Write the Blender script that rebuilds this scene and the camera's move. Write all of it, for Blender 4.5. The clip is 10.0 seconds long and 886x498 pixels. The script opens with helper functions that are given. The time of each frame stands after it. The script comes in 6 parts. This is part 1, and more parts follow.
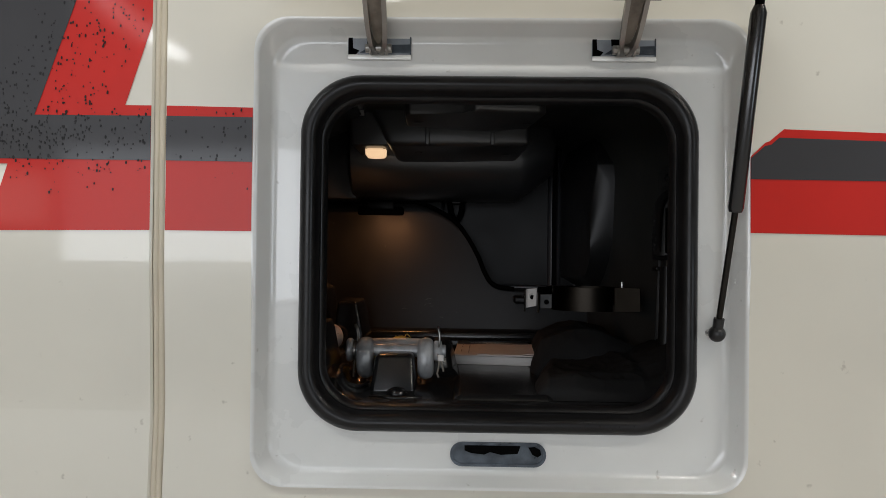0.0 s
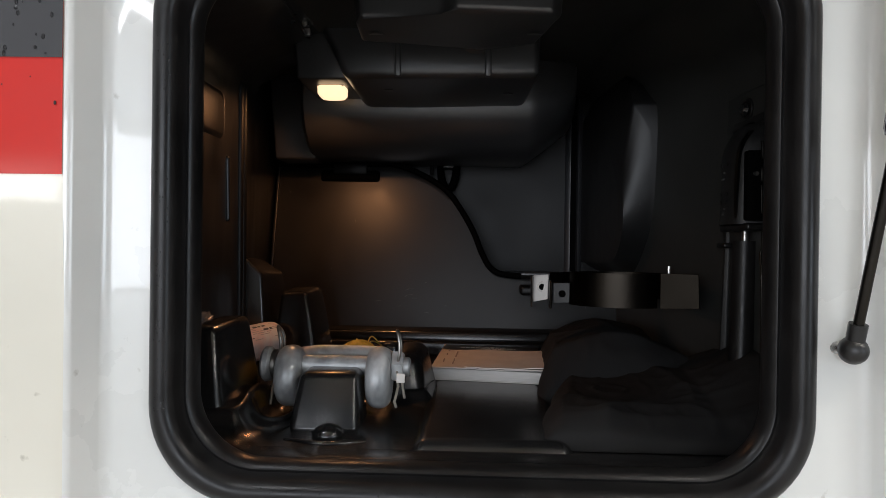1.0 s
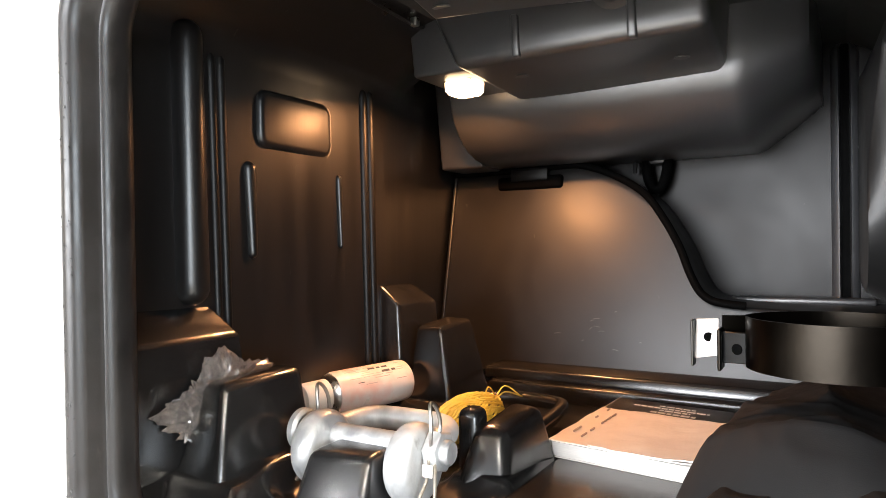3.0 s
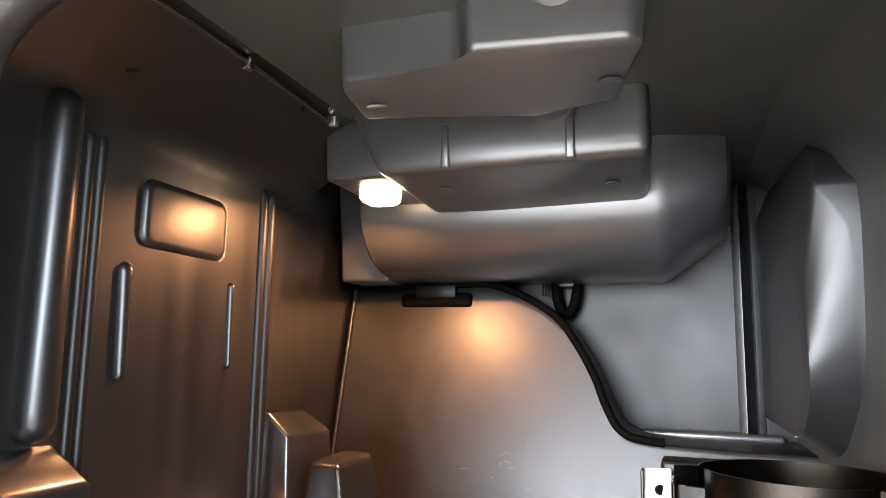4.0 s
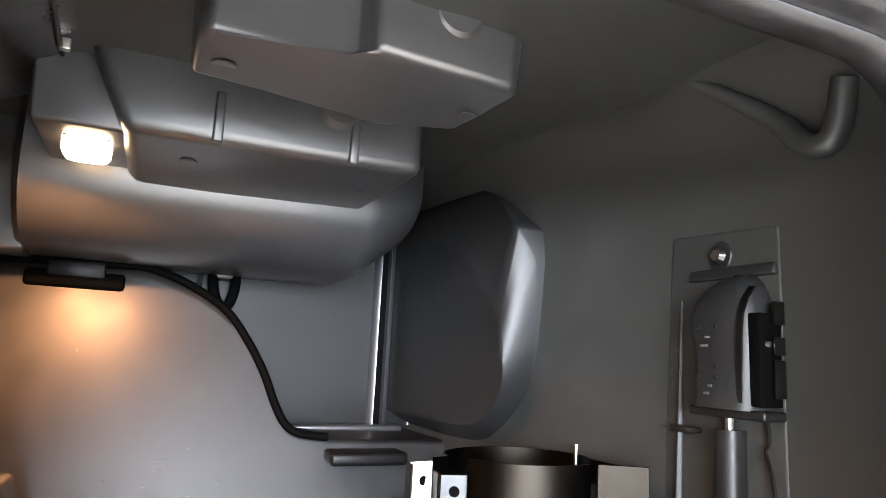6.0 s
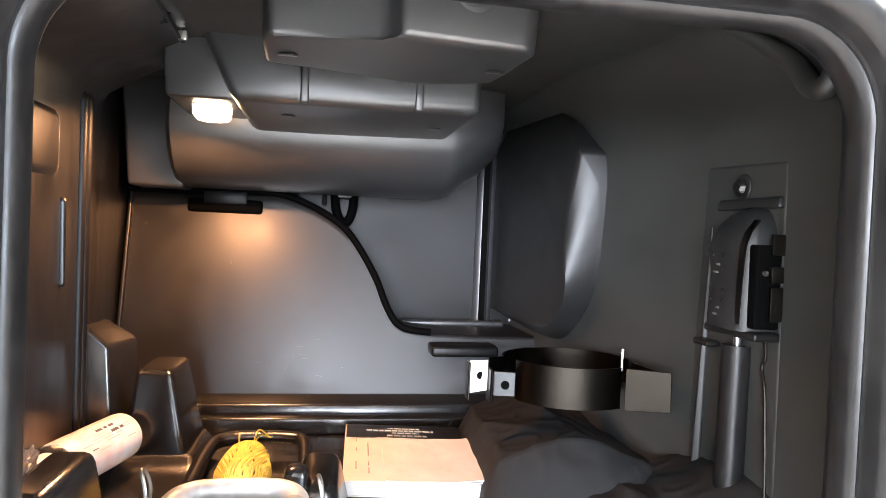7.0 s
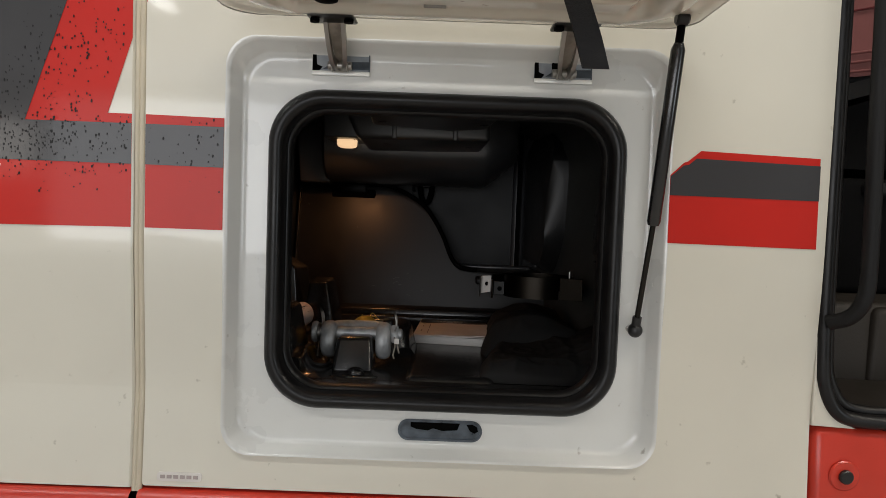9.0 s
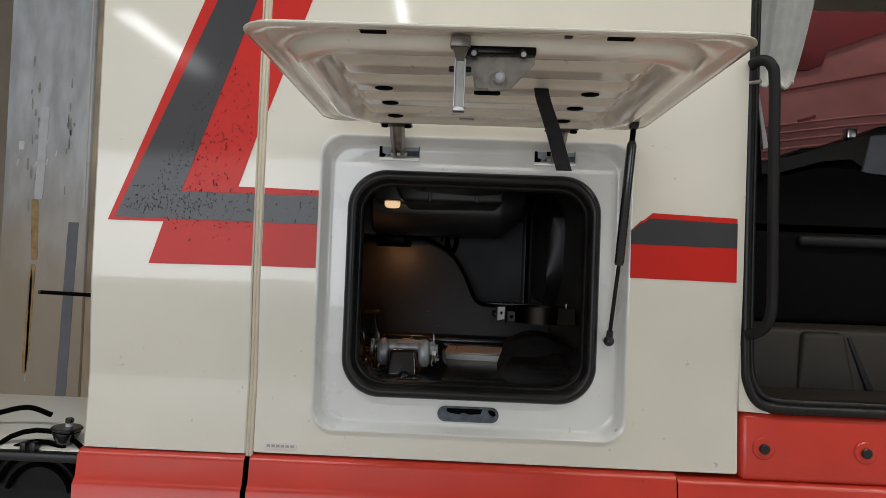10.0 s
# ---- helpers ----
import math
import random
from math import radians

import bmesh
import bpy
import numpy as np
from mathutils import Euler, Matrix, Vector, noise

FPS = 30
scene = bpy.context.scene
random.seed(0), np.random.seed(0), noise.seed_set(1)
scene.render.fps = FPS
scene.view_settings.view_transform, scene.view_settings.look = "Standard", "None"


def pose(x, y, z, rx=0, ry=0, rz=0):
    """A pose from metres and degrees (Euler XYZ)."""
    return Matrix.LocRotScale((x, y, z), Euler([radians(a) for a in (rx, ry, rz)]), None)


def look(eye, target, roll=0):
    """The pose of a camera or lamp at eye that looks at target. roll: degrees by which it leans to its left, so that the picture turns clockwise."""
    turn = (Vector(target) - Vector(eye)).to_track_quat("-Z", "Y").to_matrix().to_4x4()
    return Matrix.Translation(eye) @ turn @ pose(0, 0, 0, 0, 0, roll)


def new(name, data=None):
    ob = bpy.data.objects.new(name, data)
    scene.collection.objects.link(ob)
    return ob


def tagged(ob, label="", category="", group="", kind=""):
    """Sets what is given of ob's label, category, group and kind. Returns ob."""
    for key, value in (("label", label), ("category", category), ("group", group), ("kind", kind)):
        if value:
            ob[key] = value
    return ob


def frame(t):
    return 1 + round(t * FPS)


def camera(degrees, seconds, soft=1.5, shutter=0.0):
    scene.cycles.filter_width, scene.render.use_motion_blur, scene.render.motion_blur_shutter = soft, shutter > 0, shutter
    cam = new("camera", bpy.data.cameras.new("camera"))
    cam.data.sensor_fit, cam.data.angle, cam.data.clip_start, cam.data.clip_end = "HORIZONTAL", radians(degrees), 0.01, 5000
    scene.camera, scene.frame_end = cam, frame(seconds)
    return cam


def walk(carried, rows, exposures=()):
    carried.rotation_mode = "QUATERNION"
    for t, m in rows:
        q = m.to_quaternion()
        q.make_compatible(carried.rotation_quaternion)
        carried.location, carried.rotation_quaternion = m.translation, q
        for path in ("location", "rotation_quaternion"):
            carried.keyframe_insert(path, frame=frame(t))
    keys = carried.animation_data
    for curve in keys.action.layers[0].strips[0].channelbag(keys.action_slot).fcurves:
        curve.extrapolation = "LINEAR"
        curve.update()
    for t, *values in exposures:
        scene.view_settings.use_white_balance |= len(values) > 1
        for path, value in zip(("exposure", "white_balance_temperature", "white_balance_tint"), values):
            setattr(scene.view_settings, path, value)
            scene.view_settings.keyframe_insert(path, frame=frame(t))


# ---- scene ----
cam = camera(66.5, 10.0, soft=0.7)
PATH = [
    (0, (-0.065, -1.0, 1.614), (-0.097, 1.0, 1.632), 0.7),
    (0.3, (-0.085, -0.842, 1.612), (-0.134, 1.158, 1.637), 0.9),
    (0.5, (-0.083, -0.755, 1.61), (-0.139, 1.244, 1.629), 0.8),
    (1, (-0.003, -0.584, 1.588), (-0.089, 1.414, 1.576), 0.8),
    (1.2, (0.025, -0.511, 1.579), (-0.119, 1.484, 1.546), 0.7),
    (1.5, (0.075, -0.434, 1.585), (-0.536, 1.467, 1.482), -0.3),
    (2, (0.169, -0.323, 1.599), (-0.805, 1.418, 1.475), -1.0),
    (2.2, (0.198, -0.3, 1.6), (-0.782, 1.438, 1.475), -0.7),
    (3.3, (0.227, -0.269, 1.631), (-0.803, 1.442, 1.744), -0.1),
    (3.5, (0.21, -0.257, 1.629), (-0.801, 1.456, 1.843), 0.2),
    (4, (0.131, -0.216, 1.646), (-0.535, 1.645, 1.949), 1.2),
    (4.5, (-0.005, -0.175, 1.659), (-0.103, 1.792, 2.011), 2.1),
    (5, (-0.116, -0.139, 1.66), (0.263, 1.787, 2.041), 2.5),
    (5.5, (-0.176, -0.152, 1.647), (0.543, 1.673, 2.036), 3.0),
    (5.7, (-0.184, -0.175, 1.647), (0.617, 1.616, 2.033), 2.9),
    (6.8, (-0.117, -0.317, 1.688), (0.382, 1.62, 1.689), 2.5),
    (7, (-0.096, -0.368, 1.702), (0.252, 1.601, 1.658), 2.5),
    (7.5, (-0.059, -0.532, 1.707), (0.03, 1.463, 1.6), 2.3),
    (7.7, (-0.047, -0.613, 1.697), (0.016, 1.383, 1.588), 2.1),
    (8, (-0.009, -0.708, 1.695), (0.023, 1.288, 1.58), 2.1),
    (8.5, (-0.011, -0.908, 1.686), (0.004, 1.088, 1.564), 2.1),
    (9, (0.001, -1.119, 1.69), (-0.001, 0.878, 1.58), 2.1),
    (9.5, (-0.016, -1.395, 1.688), (-0.04, 0.604, 1.63), 2.2),
    (10, (-0.029, -1.587, 1.671), (-0.078, 0.412, 1.711), 2.2),
]
# seconds, stops, kelvin, tint
EXPO = [(0, -1.98, 6100, 10), (0.5, -1.85, 6050, 10), (1, -1.2, 6000, 10), (1.5, 0.05, 6550, 10), (2, 0.25, 6600, 10), (2.2, 0.35, 6550, 10), (3.3, 1.9, 6300, 10), (3.5, 2.1, 6300, 10), (4.5, 2.7, 5750, 10), (5.5, 2.6, 5880, 10), (6.8, 2.25, 5830, 10), (7, 2.15, 5830, 10), (7.5, 0.87, 6400, 10), (8, -0.98, 6350, 10), (8.5, -1.73, 6450, 10), (9, -1.97, 6400, 10), (10, -2.07, 6150, 10)]
walk(cam, [(t, look(eye, target, roll)) for t, eye, target, roll in PATH], EXPO)

# ---- light: a closed workshop hall with strip lamps and unseen broad lights ----
world = bpy.data.worlds.new("hall_air")
scene.world = world
world.use_nodes = True
world.node_tree.nodes["Background"].inputs[0].default_value = (0.8, 0.85, 1.0, 1)
world.node_tree.nodes["Background"].inputs[1].default_value = 0.02


def area_lamp(name, m, sx, sy, watts, colour):
    data = bpy.data.lights.new(name, "AREA")
    data.shape, data.size, data.size_y, data.energy, data.color = "RECTANGLE", sx, sy, watts, colour
    ob = new(name, data)
    ob.matrix_world = m
    return ob


# lamp rows: x, y, length along x, length along y, watts
# rows five and six follow paint reflections; the others are added unseen
LAMP_ROWS = [(-4.2, -1.7, 2.4, 0.2, 210), (-1.4, -1.7, 2.4, 0.2, 210), (1.4, -1.7, 2.4, 0.2, 210), (4.2, -1.7, 2.4, 0.2, 210),
             # the last row is there to light the red truck beyond
             (-4.75, -9.0, 0.32, 3.0, 170), (-0.9, -7.3, 0.11, 1.2, 38), (4.5, -4.2, 0.2, 2.0, 170), (2.2, 2.45, 2.4, 0.2, 170)]
for lx, ly, sx, sy, watts in LAMP_ROWS:
    area_lamp("lamp_row", pose(lx, ly, 4.93), sx, sy, watts, (1.0, 0.91, 0.78) if lx > 0 else (1.0, 0.985, 0.95))
# no door stands here: an unseen broad light added to fill the locker
area_lamp("south_unseen_light", look((-5.25, -18.8, 2.45), (-5.25, 0, 2.45)), 12.8, 4.4, 2680, (0.97, 0.98, 1.0))
# unseen too, no door: placed to give the wall rib a cool highlight
area_lamp("east_unseen_light", look((11.8, -11.5, 2.3), (0, -11.5, 2.3)), 7.0, 3.6, 1000, (0.86, 0.94, 1.0))
# unseen, no window built: placed for the pale wash on the left stripes
area_lamp("southwest_unseen_light", look((-13.8, -18.8, 3.1), (-13.8, 0, 3.1)), 3.4, 1.6, 340, (1.0, 0.93, 0.84))
bulb = bpy.data.lights.new("locker_bulb", "AREA")
bulb.shape, bulb.size, bulb.size_y, bulb.spread = "RECTANGLE", 0.034, 0.030, radians(165)
bulb.energy, bulb.color = 1.3, (1.0, 0.43, 0.16)
new("locker_bulb", bulb).matrix_world = look((-0.2535, 0.597, 1.8395), (-0.285, 0.605, 1.65))


# ---- materials ----
def material(name, base, rough=0.5, metal=0.0, var=0.15, scale=20.0, bump=0.0, bump_scale=300.0, coat=0.0, spec=0.5,
             second=None, emit=0.0, wear=0.0, stretch=(1, 1, 1), coat_rough=0.10, scuff=0.0, contrast=1.0):
    """A surface whose colour and gloss wander at two scales, with fine relief."""
    mat = bpy.data.materials.new(name)
    mat.use_nodes = True
    nt = mat.node_tree
    n, l = nt.nodes, nt.links
    bsdf = n["Principled BSDF"]
    tc = n.new("ShaderNodeTexCoord")
    mp = n.new("ShaderNodeMapping")
    mp.inputs["Scale"].default_value = stretch
    l.new(tc.outputs["Object"], mp.inputs[0])
    big = n.new("ShaderNodeTexNoise")
    big.inputs["Scale"].default_value, big.inputs["Detail"].default_value = scale * 0.22, 3
    fine = n.new("ShaderNodeTexNoise")
    fine.inputs["Scale"].default_value, fine.inputs["Detail"].default_value = scale, 6
    l.new(mp.outputs[0], big.inputs["Vector"])
    l.new(mp.outputs[0], fine.inputs["Vector"])
    add = n.new("ShaderNodeMath")
    add.operation = "ADD"
    l.new(big.outputs[0], add.inputs[0])
    l.new(fine.outputs[0], add.inputs[1])
    ramp = n.new("ShaderNodeMapRange")
    ramp.inputs[1].default_value, ramp.inputs[2].default_value = 1 - 0.35 / contrast, 1 + 0.35 / contrast
    l.new(add.outputs[0], ramp.inputs[0])
    mix = n.new("ShaderNodeMix")
    mix.data_type = "RGBA"
    dark = tuple(c * (1 - var) for c in base)
    light = second or tuple(min(1, c * (1 + var)) for c in base)
    mix.inputs[6].default_value, mix.inputs[7].default_value = (*dark, 1), (*light, 1)
    l.new(ramp.outputs[0], mix.inputs[0])
    l.new(mix.outputs[2], bsdf.inputs["Base Color"])
    rr_ = n.new("ShaderNodeMapRange")
    rr_.inputs[3].default_value, rr_.inputs[4].default_value = max(0.03, rough * (1 - var * 0.8)), min(1, rough * (1 + var * 0.8))
    l.new(ramp.outputs[0], rr_.inputs[0])
    l.new(rr_.outputs[0], bsdf.inputs["Roughness"])
    bsdf.inputs["Metallic"].default_value = metal
    bsdf.inputs["Specular IOR Level"].default_value = spec
    bsdf.inputs["Coat Weight"].default_value = coat
    bsdf.inputs["Coat Roughness"].default_value = coat_rough
    if emit:
        l.new(mix.outputs[2], bsdf.inputs["Emission Color"])
        bsdf.inputs["Emission Strength"].default_value = emit
    if bump:
        grain = n.new("ShaderNodeTexNoise")
        grain.inputs["Scale"].default_value, grain.inputs["Detail"].default_value = bump_scale, 4
        l.new(mp.outputs[0], grain.inputs["Vector"])
        bn = n.new("ShaderNodeBump")
        bn.inputs["Strength"].default_value, bn.inputs["Distance"].default_value = bump, 0.002
        l.new(grain.outputs[0], bn.inputs["Height"])
        l.new(bn.outputs[0], bsdf.inputs["Normal"])
    if wear:
        # small dark specks and scuffs
        spots = n.new("ShaderNodeTexNoise")
        spots.inputs["Scale"].default_value, spots.inputs["Detail"].default_value = 42, 8
        l.new(mp.outputs[0], spots.inputs["Vector"])
        cut = n.new("ShaderNodeMapRange")
        cut.inputs[1].default_value, cut.inputs[2].default_value = 0.70, 0.78
        cut.inputs[4].default_value = wear
        l.new(spots.outputs[0], cut.inputs[0])
        m2 = n.new("ShaderNodeMix")
        m2.data_type = "RGBA"
        m2.inputs[7].default_value = (base[0] * 0.45, base[1] * 0.42, base[2] * 0.36, 1)
        l.new(cut.outputs[0], m2.inputs[0])
        l.new(mix.outputs[2], m2.inputs[6])
        l.new(m2.outputs[2], bsdf.inputs["Base Color"])
    if scuff:
        # pale dust specks and short scratches
        marks = n.new("ShaderNodeTexNoise")
        marks.inputs["Scale"].default_value, marks.inputs["Detail"].default_value, marks.inputs["Distortion"].default_value = 85, 9, 0.6
        sm = n.new("ShaderNodeMapping")
        sm.inputs["Scale"].default_value = (1.0, 1.0, 0.35)
        l.new(tc.outputs["Object"], sm.inputs[0])
        l.new(sm.outputs[0], marks.inputs["Vector"])
        cut = n.new("ShaderNodeMapRange")
        cut.inputs[1].default_value, cut.inputs[2].default_value = 0.71, 0.82
        cut.inputs[4].default_value = scuff
        l.new(marks.outputs[0], cut.inputs[0])
        m3 = n.new("ShaderNodeMix")
        m3.data_type = "RGBA"
        m3.inputs[7].default_value = (0.16, 0.15, 0.135, 1)
        l.new(cut.outputs[0], m3.inputs[0])
        l.new(mix.outputs[2], m3.inputs[6])
        l.new(m3.outputs[2], bsdf.inputs["Base Color"])
    return mat


PAINT = material("cream_paint", (0.742, 0.708, 0.605), 0.30, var=0.04, scale=6, coat=1.0, bump=0.05, bump_scale=14, wear=0.7, coat_rough=0.06)
# body paint again, with the recess's cooler light put into its colour
COOL_LIT_PAINT = material("cool_lit_paint", (0.755, 0.757, 0.725), 0.28, var=0.06, scale=9, coat=0.9, bump=0.03, bump_scale=30, wear=0.75, coat_rough=0.04)
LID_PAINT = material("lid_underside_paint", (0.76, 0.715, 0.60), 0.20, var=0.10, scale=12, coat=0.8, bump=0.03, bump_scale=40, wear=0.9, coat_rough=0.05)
RED = material("red_film", (0.56, 0.018, 0.010), 0.40, var=0.06, scale=5, coat=0.2, bump=0.05, bump_scale=30, spec=0.25, coat_rough=0.09)
SILL_RED = material("red_sill_paint", (0.58, 0.040, 0.020), 0.34, var=0.14, scale=8, coat=0.35, bump=0.03, bump_scale=40, wear=0.45, coat_rough=0.22)
GREY = material("dark_grey_film", (0.046, 0.045, 0.047), 0.40, var=0.1, scale=8, coat=0.5, bump=0.05, bump_scale=30, spec=0.25, coat_rough=0.09)
PLASTIC = material("black_plastic", (0.0098, 0.0093, 0.0092), 0.38, var=0.15, scale=34, bump=0.03, bump_scale=260, spec=0.58, scuff=0.40, contrast=1.3)
WALL_PLASTIC = material("brushed_black_plastic", (0.0063, 0.0061, 0.0063), 0.36, var=0.30, scale=36, bump=0.06, bump_scale=110, spec=0.54, scuff=0.35, stretch=(1, 1, 0.1))
ROUGH_PLASTIC = material("grained_black_plastic", (0.0270, 0.0278, 0.0259), 0.52, var=0.12, scale=30, bump=0.05, bump_scale=400, spec=0.70, scuff=0.30)
BACK_PLASTIC = material("dull_black_plastic", (0.0050, 0.0049, 0.0048), 0.42, var=0.16, scale=16, bump=0.04, bump_scale=600, spec=0.24, scuff=0.45)
PLASTIC_SHINY = material("scuffed_black_plastic", (0.0102, 0.0101, 0.0104), 0.24, var=0.16, scale=30, bump=0.015, bump_scale=300, spec=0.86, scuff=0.12, contrast=1.6)
FOAM_GREY = material("grey_black_plastic", (0.0335, 0.0343, 0.0365), 0.40, var=0.08, scale=40, bump=0.02, bump_scale=300, spec=1.00, scuff=0.35, coat=0.75, coat_rough=0.32)
PAD_PLASTIC = material("satin_black_plastic", (0.0114, 0.0114, 0.0114), 0.50, var=0.10, scale=30, bump=0.02, bump_scale=300, spec=0.60, scuff=0.35)
RUBBER = material("black_rubber", (0.0102, 0.0096, 0.0096), 0.36, var=0.25, scale=60, bump=0.05, bump_scale=180, spec=0.34, scuff=0.10, contrast=1.6)
CREAM_RUBBER = material("cream_rubber", (0.62, 0.55, 0.42), 0.45, var=0.08, scale=20, bump=0.1, bump_scale=90)
BLACK_STEEL = material("blackened_steel", (0.022, 0.021, 0.020), 0.32, 1.0, var=0.25, scale=25, bump=0.04, bump_scale=150)
SCRATCH = material("pale_scratch", (0.11, 0.105, 0.10), 0.5, var=0.3, scale=60)
STEEL = material("bright_steel", (0.62, 0.61, 0.59), 0.28, 1.0, var=0.12, scale=40, bump=0.06, bump_scale=300)
ZINC = material("zinc_plate", (0.36, 0.345, 0.32), 0.38, 1.0, var=0.25, scale=30, bump=0.1, bump_scale=200)
TAB_STEEL = material("grey_zinc_plate", (0.050, 0.0505, 0.051), 0.36, 1.0, var=0.2, scale=30, bump=0.06, bump_scale=200)
CLAMP_STEEL = material("browned_spring_steel", (0.017, 0.0145, 0.0118), 0.30, 1.0, var=0.2, scale=20, bump=0.04, bump_scale=150)
DULL_STEEL = material("dark_spring_steel", (0.040, 0.037, 0.033), 0.33, 1.0, var=0.2, scale=20, bump=0.04, bump_scale=150)
GALV = material("galvanised_steel", (0.43, 0.44, 0.45), 0.48, 0.40, var=0.30, scale=34, bump=0.45, bump_scale=120, wear=0.7, stretch=(1, 1, 0.6), contrast=2.2, second=(0.62, 0.63, 0.63))
DARK_SLOT = material("blue_grey_slot", (0.070, 0.086, 0.105), 0.40, var=0.4, scale=40, bump=0.2, bump_scale=150, wear=0.8, contrast=2.0)
POCKET = material("grey_pocket_paint", (0.27, 0.295, 0.325), 0.42, var=0.25, scale=30, bump=0.15, bump_scale=120, wear=0.8, contrast=1.8)
PAPER = material("white_paper", (0.74, 0.70, 0.655), 0.7, var=0.06, scale=30, bump=0.25, bump_scale=60, spec=0.3)
PAGES = material("page_block", (0.74, 0.715, 0.68), 0.75, var=0.08, scale=60, bump=0.2, bump_scale=60, spec=0.2, stretch=(1, 1, 14))
COVER = material("black_cover", (0.012, 0.012, 0.013), 0.35, var=0.15, scale=30, bump=0.03, bump_scale=200)
PRINT = material("grey_print", (0.42, 0.36, 0.34), 0.7, var=0.2)
NET_CORE = material("net_core", (0.16, 0.11, 0.012), 0.6, var=0.2, scale=60)
SHEET = material("worn_sheet", (0.79, 0.73, 0.68), 0.6, var=0.08, scale=22, bump=0.3, bump_scale=45, spec=0.35)
PRINT_DARK = material("dark_print", (0.07, 0.065, 0.065), 0.6, var=0.1)
PRINT_WHITE = material("white_print", (0.75, 0.75, 0.73), 0.5, var=0.05)
CLOTH = material("black_nylon", (0.0115, 0.0112, 0.0112), 0.75, var=0.25, scale=30, bump=0.07, bump_scale=900, spec=0.26)
YELLOW = material("yellow_mesh", (0.78, 0.62, 0.10), 0.45, var=0.2, scale=70, bump=0.2, bump_scale=300)
CAN_LABEL = material("can_label", (0.76, 0.70, 0.67), 0.33, var=0.03, scale=55, bump=0.03, bump_scale=100, second=(0.72, 0.50, 0.46), wear=0.5, contrast=2.2)
WATER = material("water_bead", (0.02, 0.02, 0.02), 0.10, var=0.1, spec=0.5)
CABLE = material("cable_sheath", (0.0014, 0.0014, 0.0014), 0.75, var=0.2, scale=60, bump=0.08, bump_scale=250, spec=0.04)
WEBBING = material("black_webbing", (0.010, 0.010, 0.011), 0.7, var=0.2, scale=60, bump=0.5, bump_scale=600, stretch=(1, 1, 3))
LENS = material("lamp_lens", (1.0, 0.62, 0.34), 0.4, var=0.10, emit=3.6)
CONCRETE = material("hall_concrete", (0.50, 0.48, 0.45), 0.8, var=0.18, scale=3, bump=0.4, bump_scale=40, wear=0.4)
COLUMN = material("column_grey", (0.50, 0.515, 0.53), 0.65, var=0.22, scale=9, bump=0.25, bump_scale=40, wear=0.7, stretch=(1, 1, 0.3), contrast=2.2)
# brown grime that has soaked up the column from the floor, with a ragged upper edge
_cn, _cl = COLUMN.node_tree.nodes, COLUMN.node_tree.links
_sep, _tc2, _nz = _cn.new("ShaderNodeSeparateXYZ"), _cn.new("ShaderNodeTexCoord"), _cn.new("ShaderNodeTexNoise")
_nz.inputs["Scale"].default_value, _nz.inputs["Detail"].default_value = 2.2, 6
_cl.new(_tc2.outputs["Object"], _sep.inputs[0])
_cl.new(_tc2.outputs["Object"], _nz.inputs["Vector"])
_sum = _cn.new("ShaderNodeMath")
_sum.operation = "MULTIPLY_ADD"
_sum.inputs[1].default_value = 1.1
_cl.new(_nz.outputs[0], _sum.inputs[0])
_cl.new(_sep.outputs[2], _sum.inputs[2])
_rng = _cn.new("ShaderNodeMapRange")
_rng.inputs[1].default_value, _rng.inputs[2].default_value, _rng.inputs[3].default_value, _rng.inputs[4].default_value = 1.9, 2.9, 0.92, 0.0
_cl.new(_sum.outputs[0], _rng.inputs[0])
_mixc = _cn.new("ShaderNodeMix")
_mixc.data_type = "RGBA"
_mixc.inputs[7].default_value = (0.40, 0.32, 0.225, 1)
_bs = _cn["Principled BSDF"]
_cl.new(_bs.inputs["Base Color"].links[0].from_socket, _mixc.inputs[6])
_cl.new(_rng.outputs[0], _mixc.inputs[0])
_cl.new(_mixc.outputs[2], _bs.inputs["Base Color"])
COLUMN_EDGE = material("column_tape", (0.16, 0.165, 0.18), 0.6, var=0.2, scale=12, bump=0.1)
COLUMN_LOW = material("column_brown", (0.38, 0.31, 0.22), 0.7, var=0.34, scale=8, bump=0.3, bump_scale=30, wear=0.7, stretch=(1, 1, 0.3), contrast=2.2)
LATCH_ZINC = material("dirty_zinc", (0.28, 0.25, 0.21), 0.48, 0.6, var=0.4, scale=30, bump=0.15, bump_scale=120, wear=0.7, contrast=2.4)
CHALK = material("chalky_paint", (0.58, 0.59, 0.60), 0.75, var=0.12, scale=14, bump=0.15, bump_scale=60)
STAIN = material("brown_stain", (0.32, 0.30, 0.27), 0.8, var=0.3, scale=40, bump=0.1)
ROOF = material("roof_blue_grey", (0.26, 0.28, 0.31), 0.7, var=0.12, scale=3, bump=0.2, bump_scale=20)
RUST = material("rust_streak", (0.36, 0.23, 0.10), 0.7, var=0.35, scale=16, bump=0.2, contrast=2.0)
TAN = material("tan_wall", (0.40, 0.34, 0.26), 0.75, var=0.14, scale=4, bump=0.2, bump_scale=30)
PALE = material("pale_wall", (0.62, 0.60, 0.56), 0.75, var=0.08, scale=3, bump=0.15, bump_scale=30)
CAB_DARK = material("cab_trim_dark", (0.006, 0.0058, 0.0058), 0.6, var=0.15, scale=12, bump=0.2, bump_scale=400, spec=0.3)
CAB_TRIM = material("cab_trim_grey", (0.025, 0.0205, 0.0160), 0.55, var=0.16, scale=10, bump=0.25, bump_scale=300, spec=0.3, wear=0.4)
